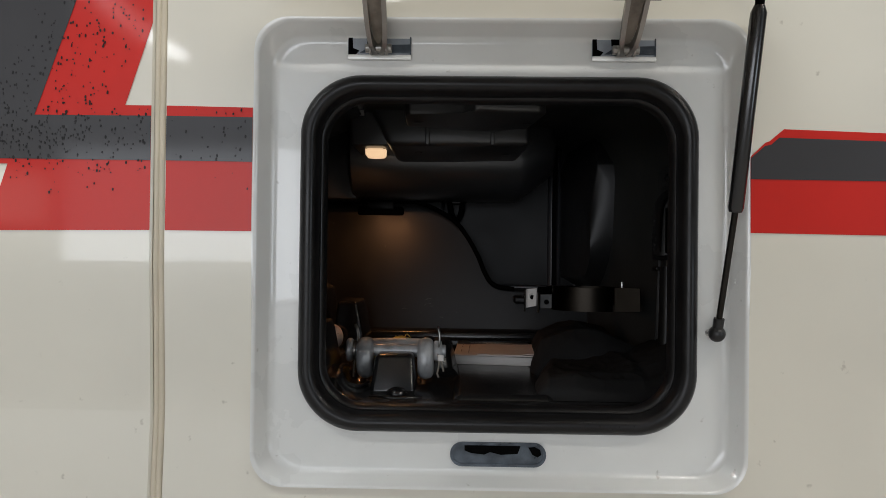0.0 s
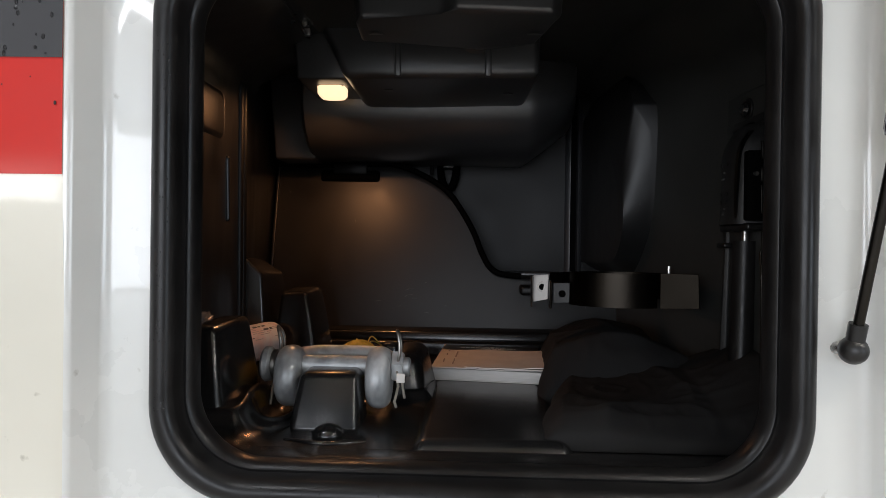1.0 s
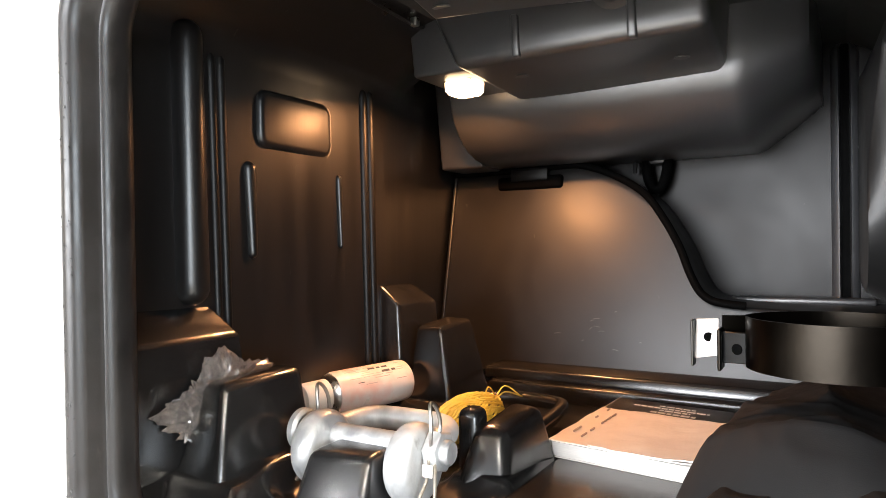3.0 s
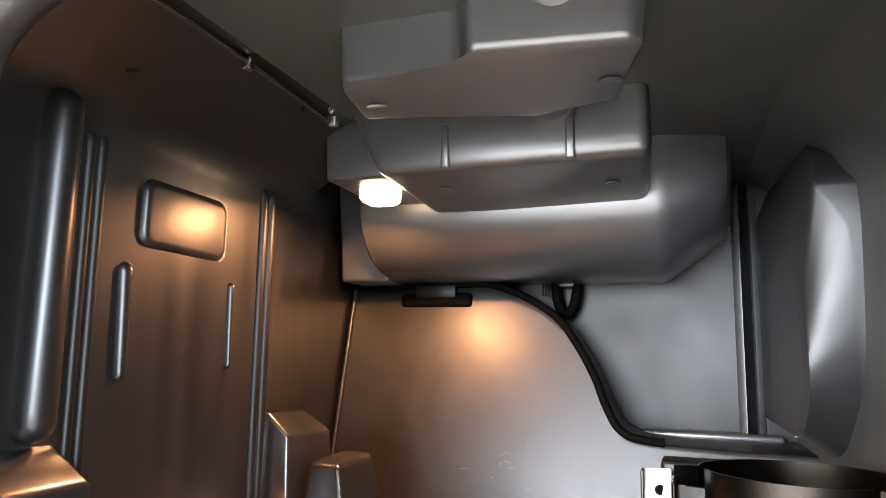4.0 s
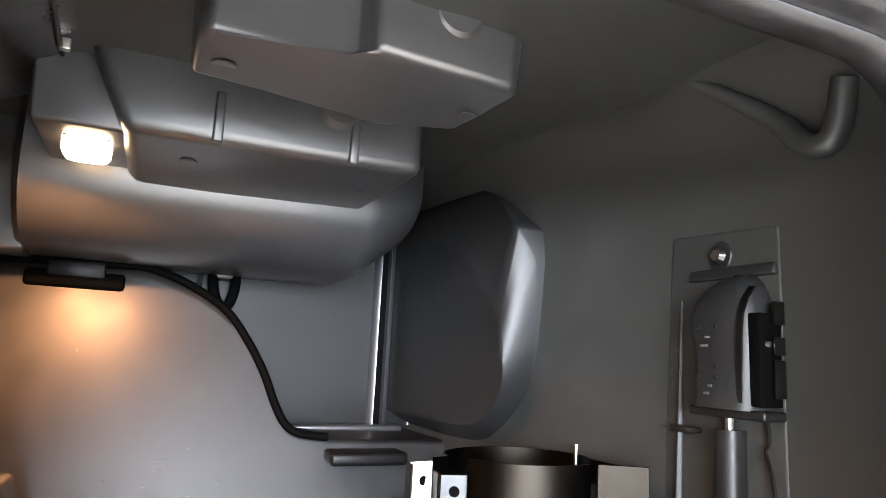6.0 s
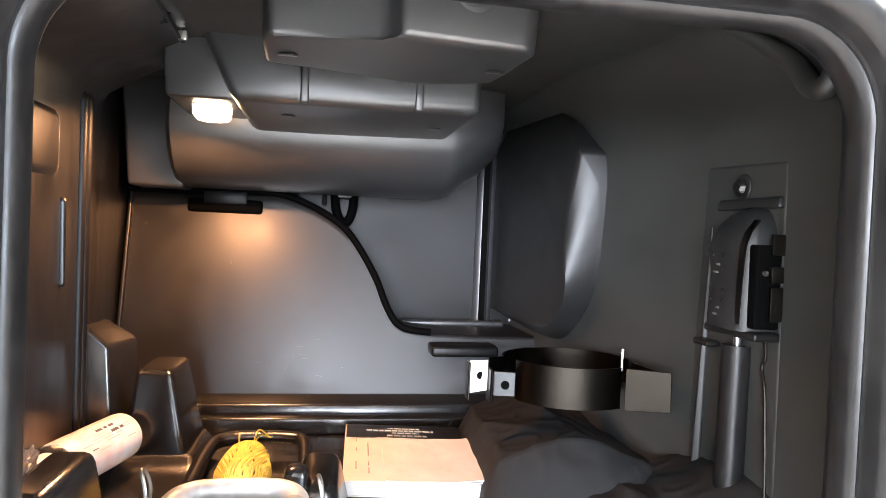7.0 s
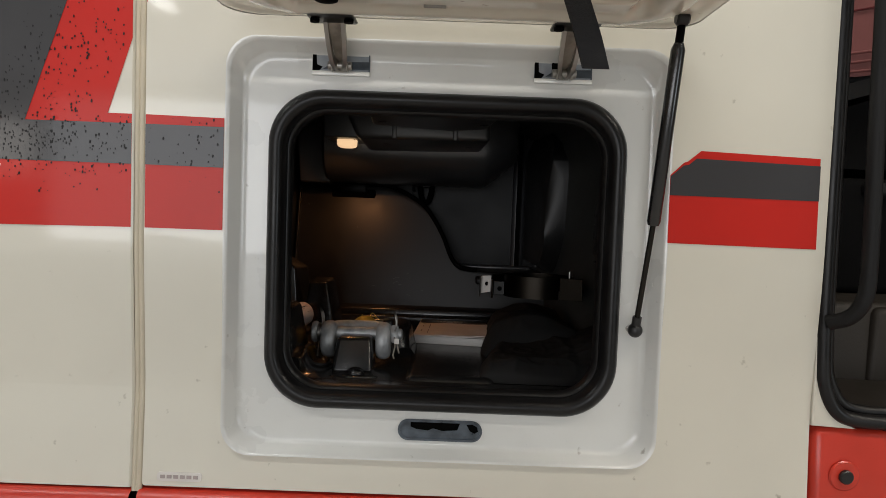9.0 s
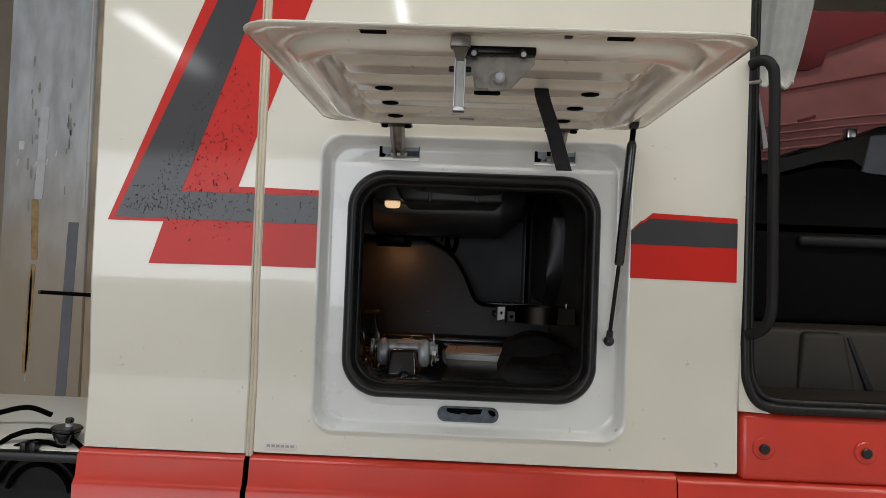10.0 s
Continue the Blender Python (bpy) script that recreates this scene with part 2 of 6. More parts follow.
CURTAIN = material("curtain_cloth", (0.70, 0.69, 0.63), 0.85, var=0.14, scale=30, bump=0.4, bump_scale=300)
# dusty pink red: a reflection is put into the panel's colour
REFLECTION_RED = material("red_with_reflection", (0.20, 0.066, 0.064), 0.55, var=0.2, scale=5, spec=0.3)
DARK_RED = material("far_dark_red_panel", (0.105, 0.008, 0.011), 0.6, var=0.2, scale=5, spec=0.25)
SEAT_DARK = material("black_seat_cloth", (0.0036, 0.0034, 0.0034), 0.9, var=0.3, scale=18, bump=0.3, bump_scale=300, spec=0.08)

clear = bpy.data.materials.new("clear_film")
clear.use_nodes = True
_n, _l = clear.node_tree.nodes, clear.node_tree.links
_n.remove(_n["Principled BSDF"])
_tr, _gl, _fr, _mx = _n.new("ShaderNodeBsdfTransparent"), _n.new("ShaderNodeBsdfGlossy"), _n.new("ShaderNodeFresnel"), _n.new("ShaderNodeMixShader")
_tr.inputs[0].default_value = (0.90, 0.89, 0.87, 1)
_gl.inputs[0].default_value = (0.95, 0.93, 0.90, 1)
_gl.inputs["Roughness"].default_value = 0.20
_fr.inputs[0].default_value = 2.3
_l.new(_fr.outputs[0], _mx.inputs[0])
_l.new(_tr.outputs[0], _mx.inputs[1])
_l.new(_gl.outputs[0], _mx.inputs[2])
_df, _my = _n.new("ShaderNodeBsdfDiffuse"), _n.new("ShaderNodeMixShader")
_df.inputs[0].default_value = (0.75, 0.66, 0.62, 1)
_my.inputs[0].default_value = 0.14
_l.new(_mx.outputs[0], _my.inputs[1])
_l.new(_df.outputs[0], _my.inputs[2])
_l.new(_my.outputs[0], _n["Material Output"].inputs[0])


# ---- mesh helpers ----
def finish(name, bm, mat, parent=None, label="", angle=42):
    bmesh.ops.recalc_face_normals(bm, faces=bm.faces)
    me = bpy.data.meshes.new(name)
    bm.to_mesh(me)
    bm.free()
    me.materials.append(mat)
    for p in me.polygons:
        p.use_smooth = True
    me.set_sharp_from_angle(angle=radians(angle))
    ob = new(name, me)
    if parent:
        ob.parent = parent
    if label:
        ob["label"] = label
    return ob


def part(name, bm, mat, parent, label="", angle=42):
    return finish(name, bm, mat, parent, label, angle)


def thing(name, label, category, group="", kind=""):
    return tagged(new(name), label, category, group, kind)


def hexa(lo, hi, bevel=0.0, seg=3, bm=None):
    """A block from four lower and four upper corners, going round; its edges rounded."""
    bm = bm or bmesh.new()
    a = [bm.verts.new(v) for v in lo]
    b = [bm.verts.new(v) for v in hi]
    fs = [bm.faces.new(a[::-1]), bm.faces.new(b)]
    for i in range(4):
        fs.append(bm.faces.new((a[i], a[(i + 1) % 4], b[(i + 1) % 4], b[i])))
    if bevel:
        edges = list({e for f in fs for e in f.edges})
        bmesh.ops.bevel(bm, geom=edges, offset=bevel, segments=seg, profile=0.5, affect="EDGES", clamp_overlap=True)
    return bm


def block(x0, x1, y0, y1, z0, z1, bevel=0.006, seg=3, tx0=0.0, tx1=0.0, ty0=0.0, ty1=0.0, bm=None):
    """A box with rounded edges; tx0.. draw its top edges in."""
    lo = [(x0, y0, z0), (x1, y0, z0), (x1, y1, z0), (x0, y1, z0)]
    hi = [(x0 + tx0, y0 + ty0, z1), (x1 - tx1, y0 + ty0, z1), (x1 - tx1, y1 - ty1, z1), (x0 + tx0, y1 - ty1, z1)]
    return hexa(lo, hi, bevel, seg, bm)


def plan_block(low, high, bevel=0.0, seg=3):
    """A block over a plan of any number of corners, low and high going round; its edges rounded."""
    bm = bmesh.new()
    a, b = [bm.verts.new(v) for v in low], [bm.verts.new(v) for v in high]
    fs = [bm.faces.new(a[::-1]), bm.faces.new(b)]
    for i in range(len(a)):
        j = (i + 1) % len(a)
        fs.append(bm.faces.new((a[i], a[j], b[j], b[i])))
    if bevel:
        bmesh.ops.bevel(bm, geom=list({e for f in fs for e in f.edges}), offset=bevel, segments=seg, profile=0.5, affect="EDGES", clamp_overlap=True)
    return bm


def rr(x0, x1, z0, z1, r, n=8, s=12):
    """A rounded rectangle as points, always the same count for the same n and s."""
    pts = []
    centres = [(x1 - r, z0 + r, -90), (x1 - r, z1 - r, 0), (x0 + r, z1 - r, 90), (x0 + r, z0 + r, 180)]
    for k, (cx, cz, a0) in enumerate(centres):
        arc = [(cx + r * math.cos(radians(a0 + 90 * i / n)), cz + r * math.sin(radians(a0 + 90 * i / n))) for i in range(n + 1)]
        pts += arc
        nx, nz, a1 = centres[(k + 1) % 4]
        end = (nx + r * math.cos(radians(a1)), nz + r * math.sin(radians(a1)))
        for i in range(1, s):
            f = i / s
            pts.append((arc[-1][0] * (1 - f) + end[0] * f, arc[-1][1] * (1 - f) + end[1] * f))
    return pts


def loft(loops, closed=True, caps=(False, False), bm=None):
    bm = bm or bmesh.new()
    rows = [[bm.verts.new(p) for p in lp] for lp in loops]
    for a, b in zip(rows, rows[1:]):
        for i in range(len(a) if closed else len(a) - 1):
            j = (i + 1) % len(a)
            bm.faces.new((a[i], a[j], b[j], b[i]))
    if caps[0]:
        bm.faces.new(rows[0][::-1])
    if caps[1]:
        bm.faces.new(rows[-1])
    return bm


def tube(points, radius, sides=10, bm=None, closed=False, radii=None, caps=True):
    """A round bar along a line of points."""
    pts = [Vector(p) for p in points]
    loops, up = [], None
    for i, p in enumerate(pts):
        if closed:
            d = pts[(i + 1) % len(pts)] - pts[i - 1]
        else:
            d = pts[min(i + 1, len(pts) - 1)] - pts[max(i - 1, 0)]
        d.normalize()
        if up is None:
            up = d.orthogonal().normalized()
        up = (up - d * up.dot(d)).normalized()
        side = d.cross(up)
        r = radii[i] if radii else radius
        loops.append([p + up * (r * math.cos(2 * math.pi * k / sides)) + side * (r * math.sin(2 * math.pi * k / sides)) for k in range(sides)])
    if closed:
        loops.append(loops[0])
        return loft(loops, bm=bm)
    return loft(loops, caps=(caps, caps), bm=bm)


def curve_points(ctrl, per=8):
    """A smooth line through the points given."""
    c = [Vector(p) for p in ctrl]
    c = [c[0] * 2 - c[1]] + c + [c[-1] * 2 - c[-2]]
    out = []
    for i in range(1, len(c) - 2):
        for k in range(per):
            t = k / per
            out.append(0.5 * (2 * c[i] + (c[i + 1] - c[i - 1]) * t + (2 * c[i - 1] - 5 * c[i] + 4 * c[i + 1] - c[i + 2]) * t * t
                              + (3 * c[i] - c[i - 1] - 3 * c[i + 1] + c[i + 2]) * t ** 3))
    return out + [c[-2]]


def disc(centre, axis, r, h, sides=20, bevel=0.0, bm=None, r2=None):
    """A short cylinder of height h along axis from centre."""
    c, d = Vector(centre), Vector(axis).normalized()
    e = bevel
    prof = [(0.0, r - e), (e, r), (h - e, r2 or r), (h, (r2 or r) - e)] if e else [(0, r), (h, r2 or r)]
    up = d.orthogonal().normalized()
    side = d.cross(up)
    loops = [[c + d * o + up * (q * math.cos(2 * math.pi * k / sides)) + side * (q * math.sin(2 * math.pi * k / sides)) for k in range(sides)] for o, q in prof]
    return loft(loops, caps=(True, True), bm=bm)


def prism(poly, front, back, bevel=0.0, seg=2):
    """A plate whose outline is given in x and z; front and back tell y at a point."""
    bm = bmesh.new()
    a = [bm.verts.new((x, front(x, z), z)) for x, z in poly]
    b = [bm.verts.new((x, back(x, z), z)) for x, z in poly]
    f = bm.faces.new(a)
    bm.faces.new(b[::-1])
    for i in range(len(a)):
        j = (i + 1) % len(a)
        bm.faces.new((a[j], a[i], b[i], b[j]))
    if bevel:
        bmesh.ops.bevel(bm, geom=list(f.edges), offset=bevel, segments=seg, profile=0.5, affect="EDGES", clamp_overlap=True)
    return bm


def flat(poly, y, z_mode=False):
    bm = bmesh.new()
    bm.faces.new([bm.verts.new((x, y, z)) for x, z in poly])
    return bm


# ---- the hall ----
def slab(name, x0, x1, y0, y1, z0, z1, mat, label, category):
    ob = finish(name, block(x0, x1, y0, y1, z0, z1, 0), mat, None, label)
    return tagged(ob, category=category, kind="structure")


slab("floor", -16, 12, -19.2, 6, -0.2, 0, CONCRETE, "worn grey concrete workshop floor", "floor")
slab("ceiling", -16, 12, -19.2, 6, 5.2, 5.4, ROOF, "blue-grey workshop ceiling with lamp rows", "ceiling")
slab("wall_north", -16, 12, 5.8, 6, 0, 5.2, TAN, "tan panelled workshop wall behind the truck", "wall")
slab("wall_south", -16, 12, -19.2, -19, 0, 5.2, TAN, "tan workshop wall facing the truck", "wall")
slab("wall_west", -16.2, -16, -19.2, 6, 0, 5.2, TAN, "tan workshop end wall", "wall")
slab("wall_east", 12, 12.2, -19.2, 6, 0, 5.2, TAN, "tan workshop end wall", "wall")

for lx, ly, sx, sy, watts in LAMP_ROWS:
    row = thing("ceiling_lamp", "long white strip lamp under the workshop ceiling", "lamp", "lamp rows under the ceiling")
    part("housing", block(-sx / 2 - 0.04, sx / 2 + 0.04, -sy / 2 - 0.04, sy / 2 + 0.04, 4.95, 5.05, 0.01), PALE, row)
    for f in (-0.4, 0.4):
        hx_, hy_ = (sx * f, 0) if sx > sy else (0, sy * f)
        part("bracket", block(hx_ - 0.02, hx_ + 0.02, hy_ - 0.02, hy_ + 0.02, 5.05, 5.2, 0), ZINC, row)
    row.matrix_world = pose(lx, ly, 0)

# concrete column behind the cab
col = thing("hall_column", "weathered grey column with rust streaks and dark tape", "column")
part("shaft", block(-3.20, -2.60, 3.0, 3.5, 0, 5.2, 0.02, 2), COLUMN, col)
part("edge_bead", block(-2.632, -2.618, 2.995, 3.004, 1.95, 5.2, 0.002, 1), PALE, col)
part("side_rail", block(-2.60, -2.36, 3.02, 3.4, 0, 5.2, 0.01, 2), COLUMN_LOW, col, "brownish side rail")


def streak(xa, xb, za, zb, w, seed, rough, tip=0.25):
    """A run of paint or rust with frayed edges, from (xa, za) up to (xb, zb)."""
    n = 36
    left, right = [], []
    for k in range(n + 1):
        f = k / n
        x, z = xa + (xb - xa) * f, za + (zb - za) * f
        taper = min(1, 4 * f + tip, 4 * (1 - f) + tip + 0.1)
        left.append((x - w * taper * (1 + rough * noise.noise(Vector((f * 14, seed, 0)))), z))
        right.append((x + w * taper * (1 + rough * noise.noise(Vector((f * 14, seed, 5)))), z))
    return prism(left + right[::-1], lambda x, z: 2.9965, lambda x, z: 3.002)


part("edge_tape", streak(-2.728, -2.690, 0.5, 1.85, 0.036, 2.0, 0.10, 0.95), COLUMN_EDGE, col, "dark grey tape strip")
part("rust_streak", streak(-2.952, -2.968, 1.58, 2.0, 0.024, 7.0, 0.16, 0.7), RUST, col, "ochre rust streak")
part("rust_streak", streak(-2.985, -2.958, 0.80, 1.55, 0.020, 4.0, 0.35, 0.5), RUST, col)
part("pale_run", streak(-2.945, -2.925, 2.0, 2.64, 0.030, 9.0, 0.15, 0.8), CHALK, col, "pale paint run")
part("pale_run", streak(-2.975, -2.965, 0.75, 1.52, 0.008, 13.0, 0.6), CHALK, col)
part("tape_scrap", block(-3.10, -3.06, 2.9960, 3.002, 2.34, 2.40, 0.002, 1), PAPER, col, "white paper scrap")

rng = random.Random(21)
for k in range(26):
    sx = rng.choice((-3.02, -2.97, -2.75)) + rng.gauss(0, 0.012)
    sz, sh_, sw = rng.uniform(1.95, 3.0), rng.uniform(0.015, 0.06), rng.uniform(0.004, 0.010)
    pts = [(sx + sw * math.cos(a) * rng.uniform(0.6, 1.1), sz + sh_ * math.sin(a) * rng.uniform(0.7, 1.1)) for a in [2 * math.pi * q / 9 for q in range(9)]]
    part("stain", prism(pts, lambda x, z: 2.9975, lambda x, z: 3.002), STAIN, col)
for k in range(5):
    sx, sz = rng.uniform(-3.12, -2.8), rng.uniform(2.1, 2.7)
    part("paint_chip", hexa([(sx, 2.9965, sz), (sx + 0.012, 2.9965, sz + 0.004), (sx + 0.012, 3.002, sz + 0.004), (sx, 3.002, sz)], [(sx + 0.010, 2.9965, sz + 0.045), (sx + 0.017, 2.9965, sz + 0.042), (sx + 0.017, 3.002, sz + 0.042), (sx + 0.010, 3.002, sz + 0.045)], 0), PAPER, col)

# ---- the truck cab's side ----
truck = thing("truck_cab", "cream truck cab side with red and dark grey stripes, locker open", "truck")
SIDE_L, SIDE_R = -0.4965, 0.632
BOTTOM, TOP = 1.208, 2.66


def side_y(z):
    """The body side's depth at a height: a soft crease line, drawn in below it, then out again."""
    if z > 1.615:
        return 0.0
    if z > 1.585:
        return 0.058 * (1.615 - z) ** 2 / 0.06
    if z > 1.385:
        return 0.00087 + 0.058 * (1.585 - z)
    if z > 1.365:
        f = 1.385 - z
        return 0.01247 + 0.058 * f - 0.118 * f * f / 0.04
    return 0.01245 - 0.060 * (1.365 - z)


def ring(x0, x1, z0, z1, r, y):
    return [(x, side_y(z) if y is None else y, z) for x, z in rr(x0, x1, z0, z1, r, 8, 24)]


REC = (-0.366, 0.372, 1.266, 1.967)
FLAT = 0.034  # depth of the recess's flat
outer = (SIDE_L, SIDE_R, BOTTOM, TOP)
loops = [[(x, 0.03, z) for x, y, z in ring(*outer, 0.006, None)], ring(*outer, 0.006, None)]
for k in range(1, 15):
    f = k / 14
    lim = [outer[i] + (REC[i] - outer[i]) * f for i in range(4)]
    loops.append(ring(*lim, 0.006 + 0.044 * f, None))


def inset(d, r, y):
    return ring(REC[0] + d, REC[1] - d, REC[2] + d * 0.72, REC[3] - d, r, y)


part("side_panel", loft(loops), PAINT, truck, "", 30)
# the recess: rolled edge, slope, hollow fillet, flat
loops = [ring(*REC, 0.050, None)]
for k in range(1, 6):
    a = radians(54 * k / 5)
    loops.append(inset(0.0095 * math.sin(a), 0.050, 0.0095 * (1 - math.cos(a))))
for k in range(0, 7):
    a = radians(54 * (1 - k / 6))
    loops.append(inset(0.031 - 0.016 * math.sin(a), 0.051, FLAT - 0.016 * (1 - math.cos(a))))
OPEN = (-0.2975, 0.3015, 1.3495, 1.8842)
rec_in = (REC[0] + 0.031, REC[1] - 0.031, REC[2] + 0.0223, REC[3] - 0.031)
for f in (0.3, 0.6, 1.0):
    lim = [rec_in[i] + (OPEN[i] - rec_in[i]) * f for i in range(4)]
    loops.append(ring(*lim, 0.052 + 0.038 * f, FLAT))
loops.append(ring(*OPEN, 0.090, 0.06))
part("locker_recess", loft(loops), COOL_LIT_PAINT, truck, "recess round the opening, cool light put into its paint", 40)

cbm = bmesh.new()
zs = [BOTTOM - 0.004 + (TOP - BOTTOM) * i / 60 for i in range(61)] + [1.375, 1.60]
zs.sort()
loft([[(-0.899, 0.55, z), (-0.905, 0.03, z), (-0.9035, side_y(z) + 0.004, z), (-0.899, side_y(z), z), (-0.519, side_y(z), z), (-0.5155, side_y(z) + 0.003, z), (-0.514, 0.03, z)] for z in zs], closed=False, bm=cbm)
part("corner_panel", cbm, PAINT, truck, "", 30)
part("rear_cab_wall", block(-0.897, -0.44, 0.545, 1.945, 1.21, 3.15, 0.004), PAINT, truck)
SEAM = [BOTTOM - 0.01, 1.25, 1.32, 1.375, 1.42, 1.5, 1.56, 1.60, 1.66, 1.8, 2.0, 2.3, TOP]
for gx in (-0.5094, -0.5016):
    part("gap_seal", tube([(gx + 0.0006 * math.sin(z * 9), side_y(z) + 0.0032, z) for z in SEAM], 0.0052, 10), CREAM_RUBBER, truck, "cream rubber strip in the panel gap")
part("gap_backing", block(-0.5145, -0.4965, 0.024, 0.034, BOTTOM - 0.01, TOP, 0.0), RUBBER, truck)

# stripes
D1, D2 = -0.0011, -0.0019
left_red = [(-0.868, 1.743), (-0.734, 1.743), (-0.765, 1.643), (-0.5185, 1.646), (-0.5185, 1.832), (-0.558, 1.832), (-0.5185, 1.955), (-0.5185, 2.40), (-0.612, 2.40), (-0.640, 2.32)]
part("stripe", flat(left_red, D1), RED, truck, "red film stripe with rain drops")
part("stripe", flat([(-0.851, 1.751), (-0.5185, 1.750), (-0.5185, 1.8165), (-0.694, 1.8165), (-0.531, 2.281), (-0.494 - 0.0245, 2.318), (-0.5185, 2.40), (-0.5735, 2.40)], D2), GREY, truck, "dark grey film stripe with rain drops")
part("stripe", flat([(-0.4955, 1.646), (-0.3665, 1.646), (-0.3665, 1.830), (-0.4955, 1.832)], D1), RED, truck, "red film stripe")
part("stripe", flat([(-0.4955, 1.750), (-0.3665, 1.749), (-0.3665, 1.8155), (-0.4955, 1.8165)], D2), GREY, truck, "dark grey film stripe")
part("stripe", flat([(-0.4955, 2.012), (-0.399, 2.285), (-0.36, 2.40), (-0.4955, 2.40)], D1), RED, truck, "red film stripe")
part("stripe", flat([(0.3705, 1.652), (0.6165, 1.650), (0.6145, 1.799), (0.418, 1.805), (0.397, 1.787), (0.391, 1.785), (0.3695, 1.764)], D1), RED, truck, "red film stripe with a stepped end")
part("stripe", flat([(0.3700, 1.731), (0.6155, 1.7295), (0.6150, 1.787), (0.411, 1.7925), (0.399, 1.782), (0.390, 1.780), (0.3700, 1.762)], D2), GREY, truck, "dark grey film stripe with a stepped end")
# rain drops on the stripes
rng = random.Random(4)
drops = bmesh.new()
for _ in range(860):
    if rng.random() < 0.5:
        x, z = rng.uniform(-0.83, -0.372), min(1.826, max(1.655, rng.gauss(1.775, 0.035)))
        if x < -0.735 and z < 1.756 or x < -0.85 + (z - 1.751) * 0.42:
            continue
    else:
        f = rng.random()
        x, z = -0.815 + 0.20 * f + rng.uniform(-0.02, 0.16), 1.77 + 0.36 * f ** 1.5
        if x > -0.53 or x < -0.845 + (z - 1.751) * 0.43:
            continue
    if -0.523 < x < -0.491:
        continue
    if x > -0.5 and rng.random() < 0.7:
        continue
    r = rng.uniform(0.0006, 0.0018)
    m = Matrix.Translation((x, D2 - 0.0003, z)) @ Matrix.Diagonal((r, r * 0.35, r * rng.uniform(1, 1.9), 1))
    bmesh.ops.create_icosphere(drops, subdivisions=1, radius=1, matrix=m)
part("rain", drops, RUBBER, truck, "dark rain drops on the stripes")["kind"] = "stuff"

# pale beads that stand for lamp glints on the recess
beads = bmesh.new()
for _ in range(200):
    side = rng.random()
    if side < 0.35:
        x, z, y = rng.choice((-0.357, 0.357)) + rng.gauss(0, 0.003), rng.uniform(1.30, 1.94), 0.0125
    elif side < 0.75:
        x, z, y = rng.uniform(-0.32, 0.32), rng.gauss(1.915, 0.012), FLAT - 0.0005
    else:
        x, z, y = rng.uniform(-0.33, 0.33), rng.uniform(1.285, 1.335), FLAT - 0.0005
    if 1.900 < z < 1.96 and (abs(x + 0.1825) < 0.055 or abs(x - 0.1905) < 0.055) or -0.075 < x < 0.085 and z < 1.34:
        continue
    r = rng.uniform(0.0004, 0.0010)
    bmesh.ops.create_icosphere(beads, subdivisions=1, radius=1, matrix=Matrix.Translation((x, y, z)) @ Matrix.Diagonal((r, r * 0.5, r * rng.uniform(1, 1.8), 1)))
part("glint_beads", beads, COOL_LIT_PAINT, truck, "small glinting beads")["kind"] = "stuff"

# maker's small plate of unreadable writing
part("badge", prism(rr(-0.471, -0.395, 1.2175, 1.2325, 0.005, 4, 3), lambda x, z: side_y(z) - 0.002, lambda x, z: side_y(z) + 0.001, 0.0004, 1), PAPER, truck, "small white badge with unreadable writing")
for i in range(6):
    bx = -0.465 + i * 0.0112
    part("badge_bar", block(bx, bx + 0.008, side_y(1.225) - 0.0030, side_y(1.225) - 0.0018, 1.2222, 1.2280, 0), PRINT, truck)

# red sill below
def sill(x0, x1, top, dx=0.0):
    """A rolled red sill: top edge turned in, a flat band, then a crease and the drop below."""
    prof = [(0.06, 0.0), (0.012, 0.0), (0.000, -0.002), (-0.008, -0.007), (-0.012, -0.015), (-0.019, -0.062), (-0.026, -0.070), (-0.031, -0.078), (-0.030, -0.25), (0.02, -0.48)]
    bm = loft([[(x, y, top + dz) for y, dz in prof] for x in (x0, x0 + 0.003, x1 - 0.003, x1)], closed=False)
    return bm


for x0, x1, top in ((-0.907, -0.5135, 1.2015), (-0.5005, 0.489, 1.203), (0.493, 2.4, 1.196)):
    part("sill_panel", sill(x0, x1, top), SILL_RED, truck, "red painted sill", 50)
part("sill_core", block(-0.90, 2.39, 0.03, 0.4, 0.72, 1.19, 0), CAB_DARK, truck)
step_red = part("door_sill", hexa([(0.637, -0.006, 1.196), (2.4, -0.006, 1.196), (2.4, 0.3, 1.196), (0.637, 0.3, 1.196)], [(0.640, 0.010, 1.347), (2.4, 0.010, 1.347), (2.4, 0.3, 1.347), (0.640, 0.3, 1.347)], 0.014, 4), SILL_RED, truck, "red painted sill under the cab door")
for bx in (0.690, 0.922):
    part("bolt_cup", disc((bx, 0.003, 1.270), (0, -1, 0), 0.026, 0.006, 24, 0.0025), SILL_RED, step_red)
    part("bolt", disc((bx, -0.002, 1.270), (0, -1, 0), 0.012, 0.008, 12, 0.002), PLASTIC, step_red, "black bolt head")

# rubber seal round the locker opening: outer bulb and inner lip
SO = (-0.3005, 0.3045, 1.345, 1.8872)
prof = [(0, 0.036), (-0.001, 0.031), (0.003, 0.0245), (0.009, 0.0205), (0.016, 0.020), (0.021, 0.0235), (0.0245, 0.030), (0.026, 0.039), (0.0275, 0.042),
        (0.030, 0.0405), (0.033, 0.042), (0.0355, 0.048), (0.037, 0.058), (0.034, 0.066), (0.022, 0.071), (0.012, 0.077)]
seal_loops = []
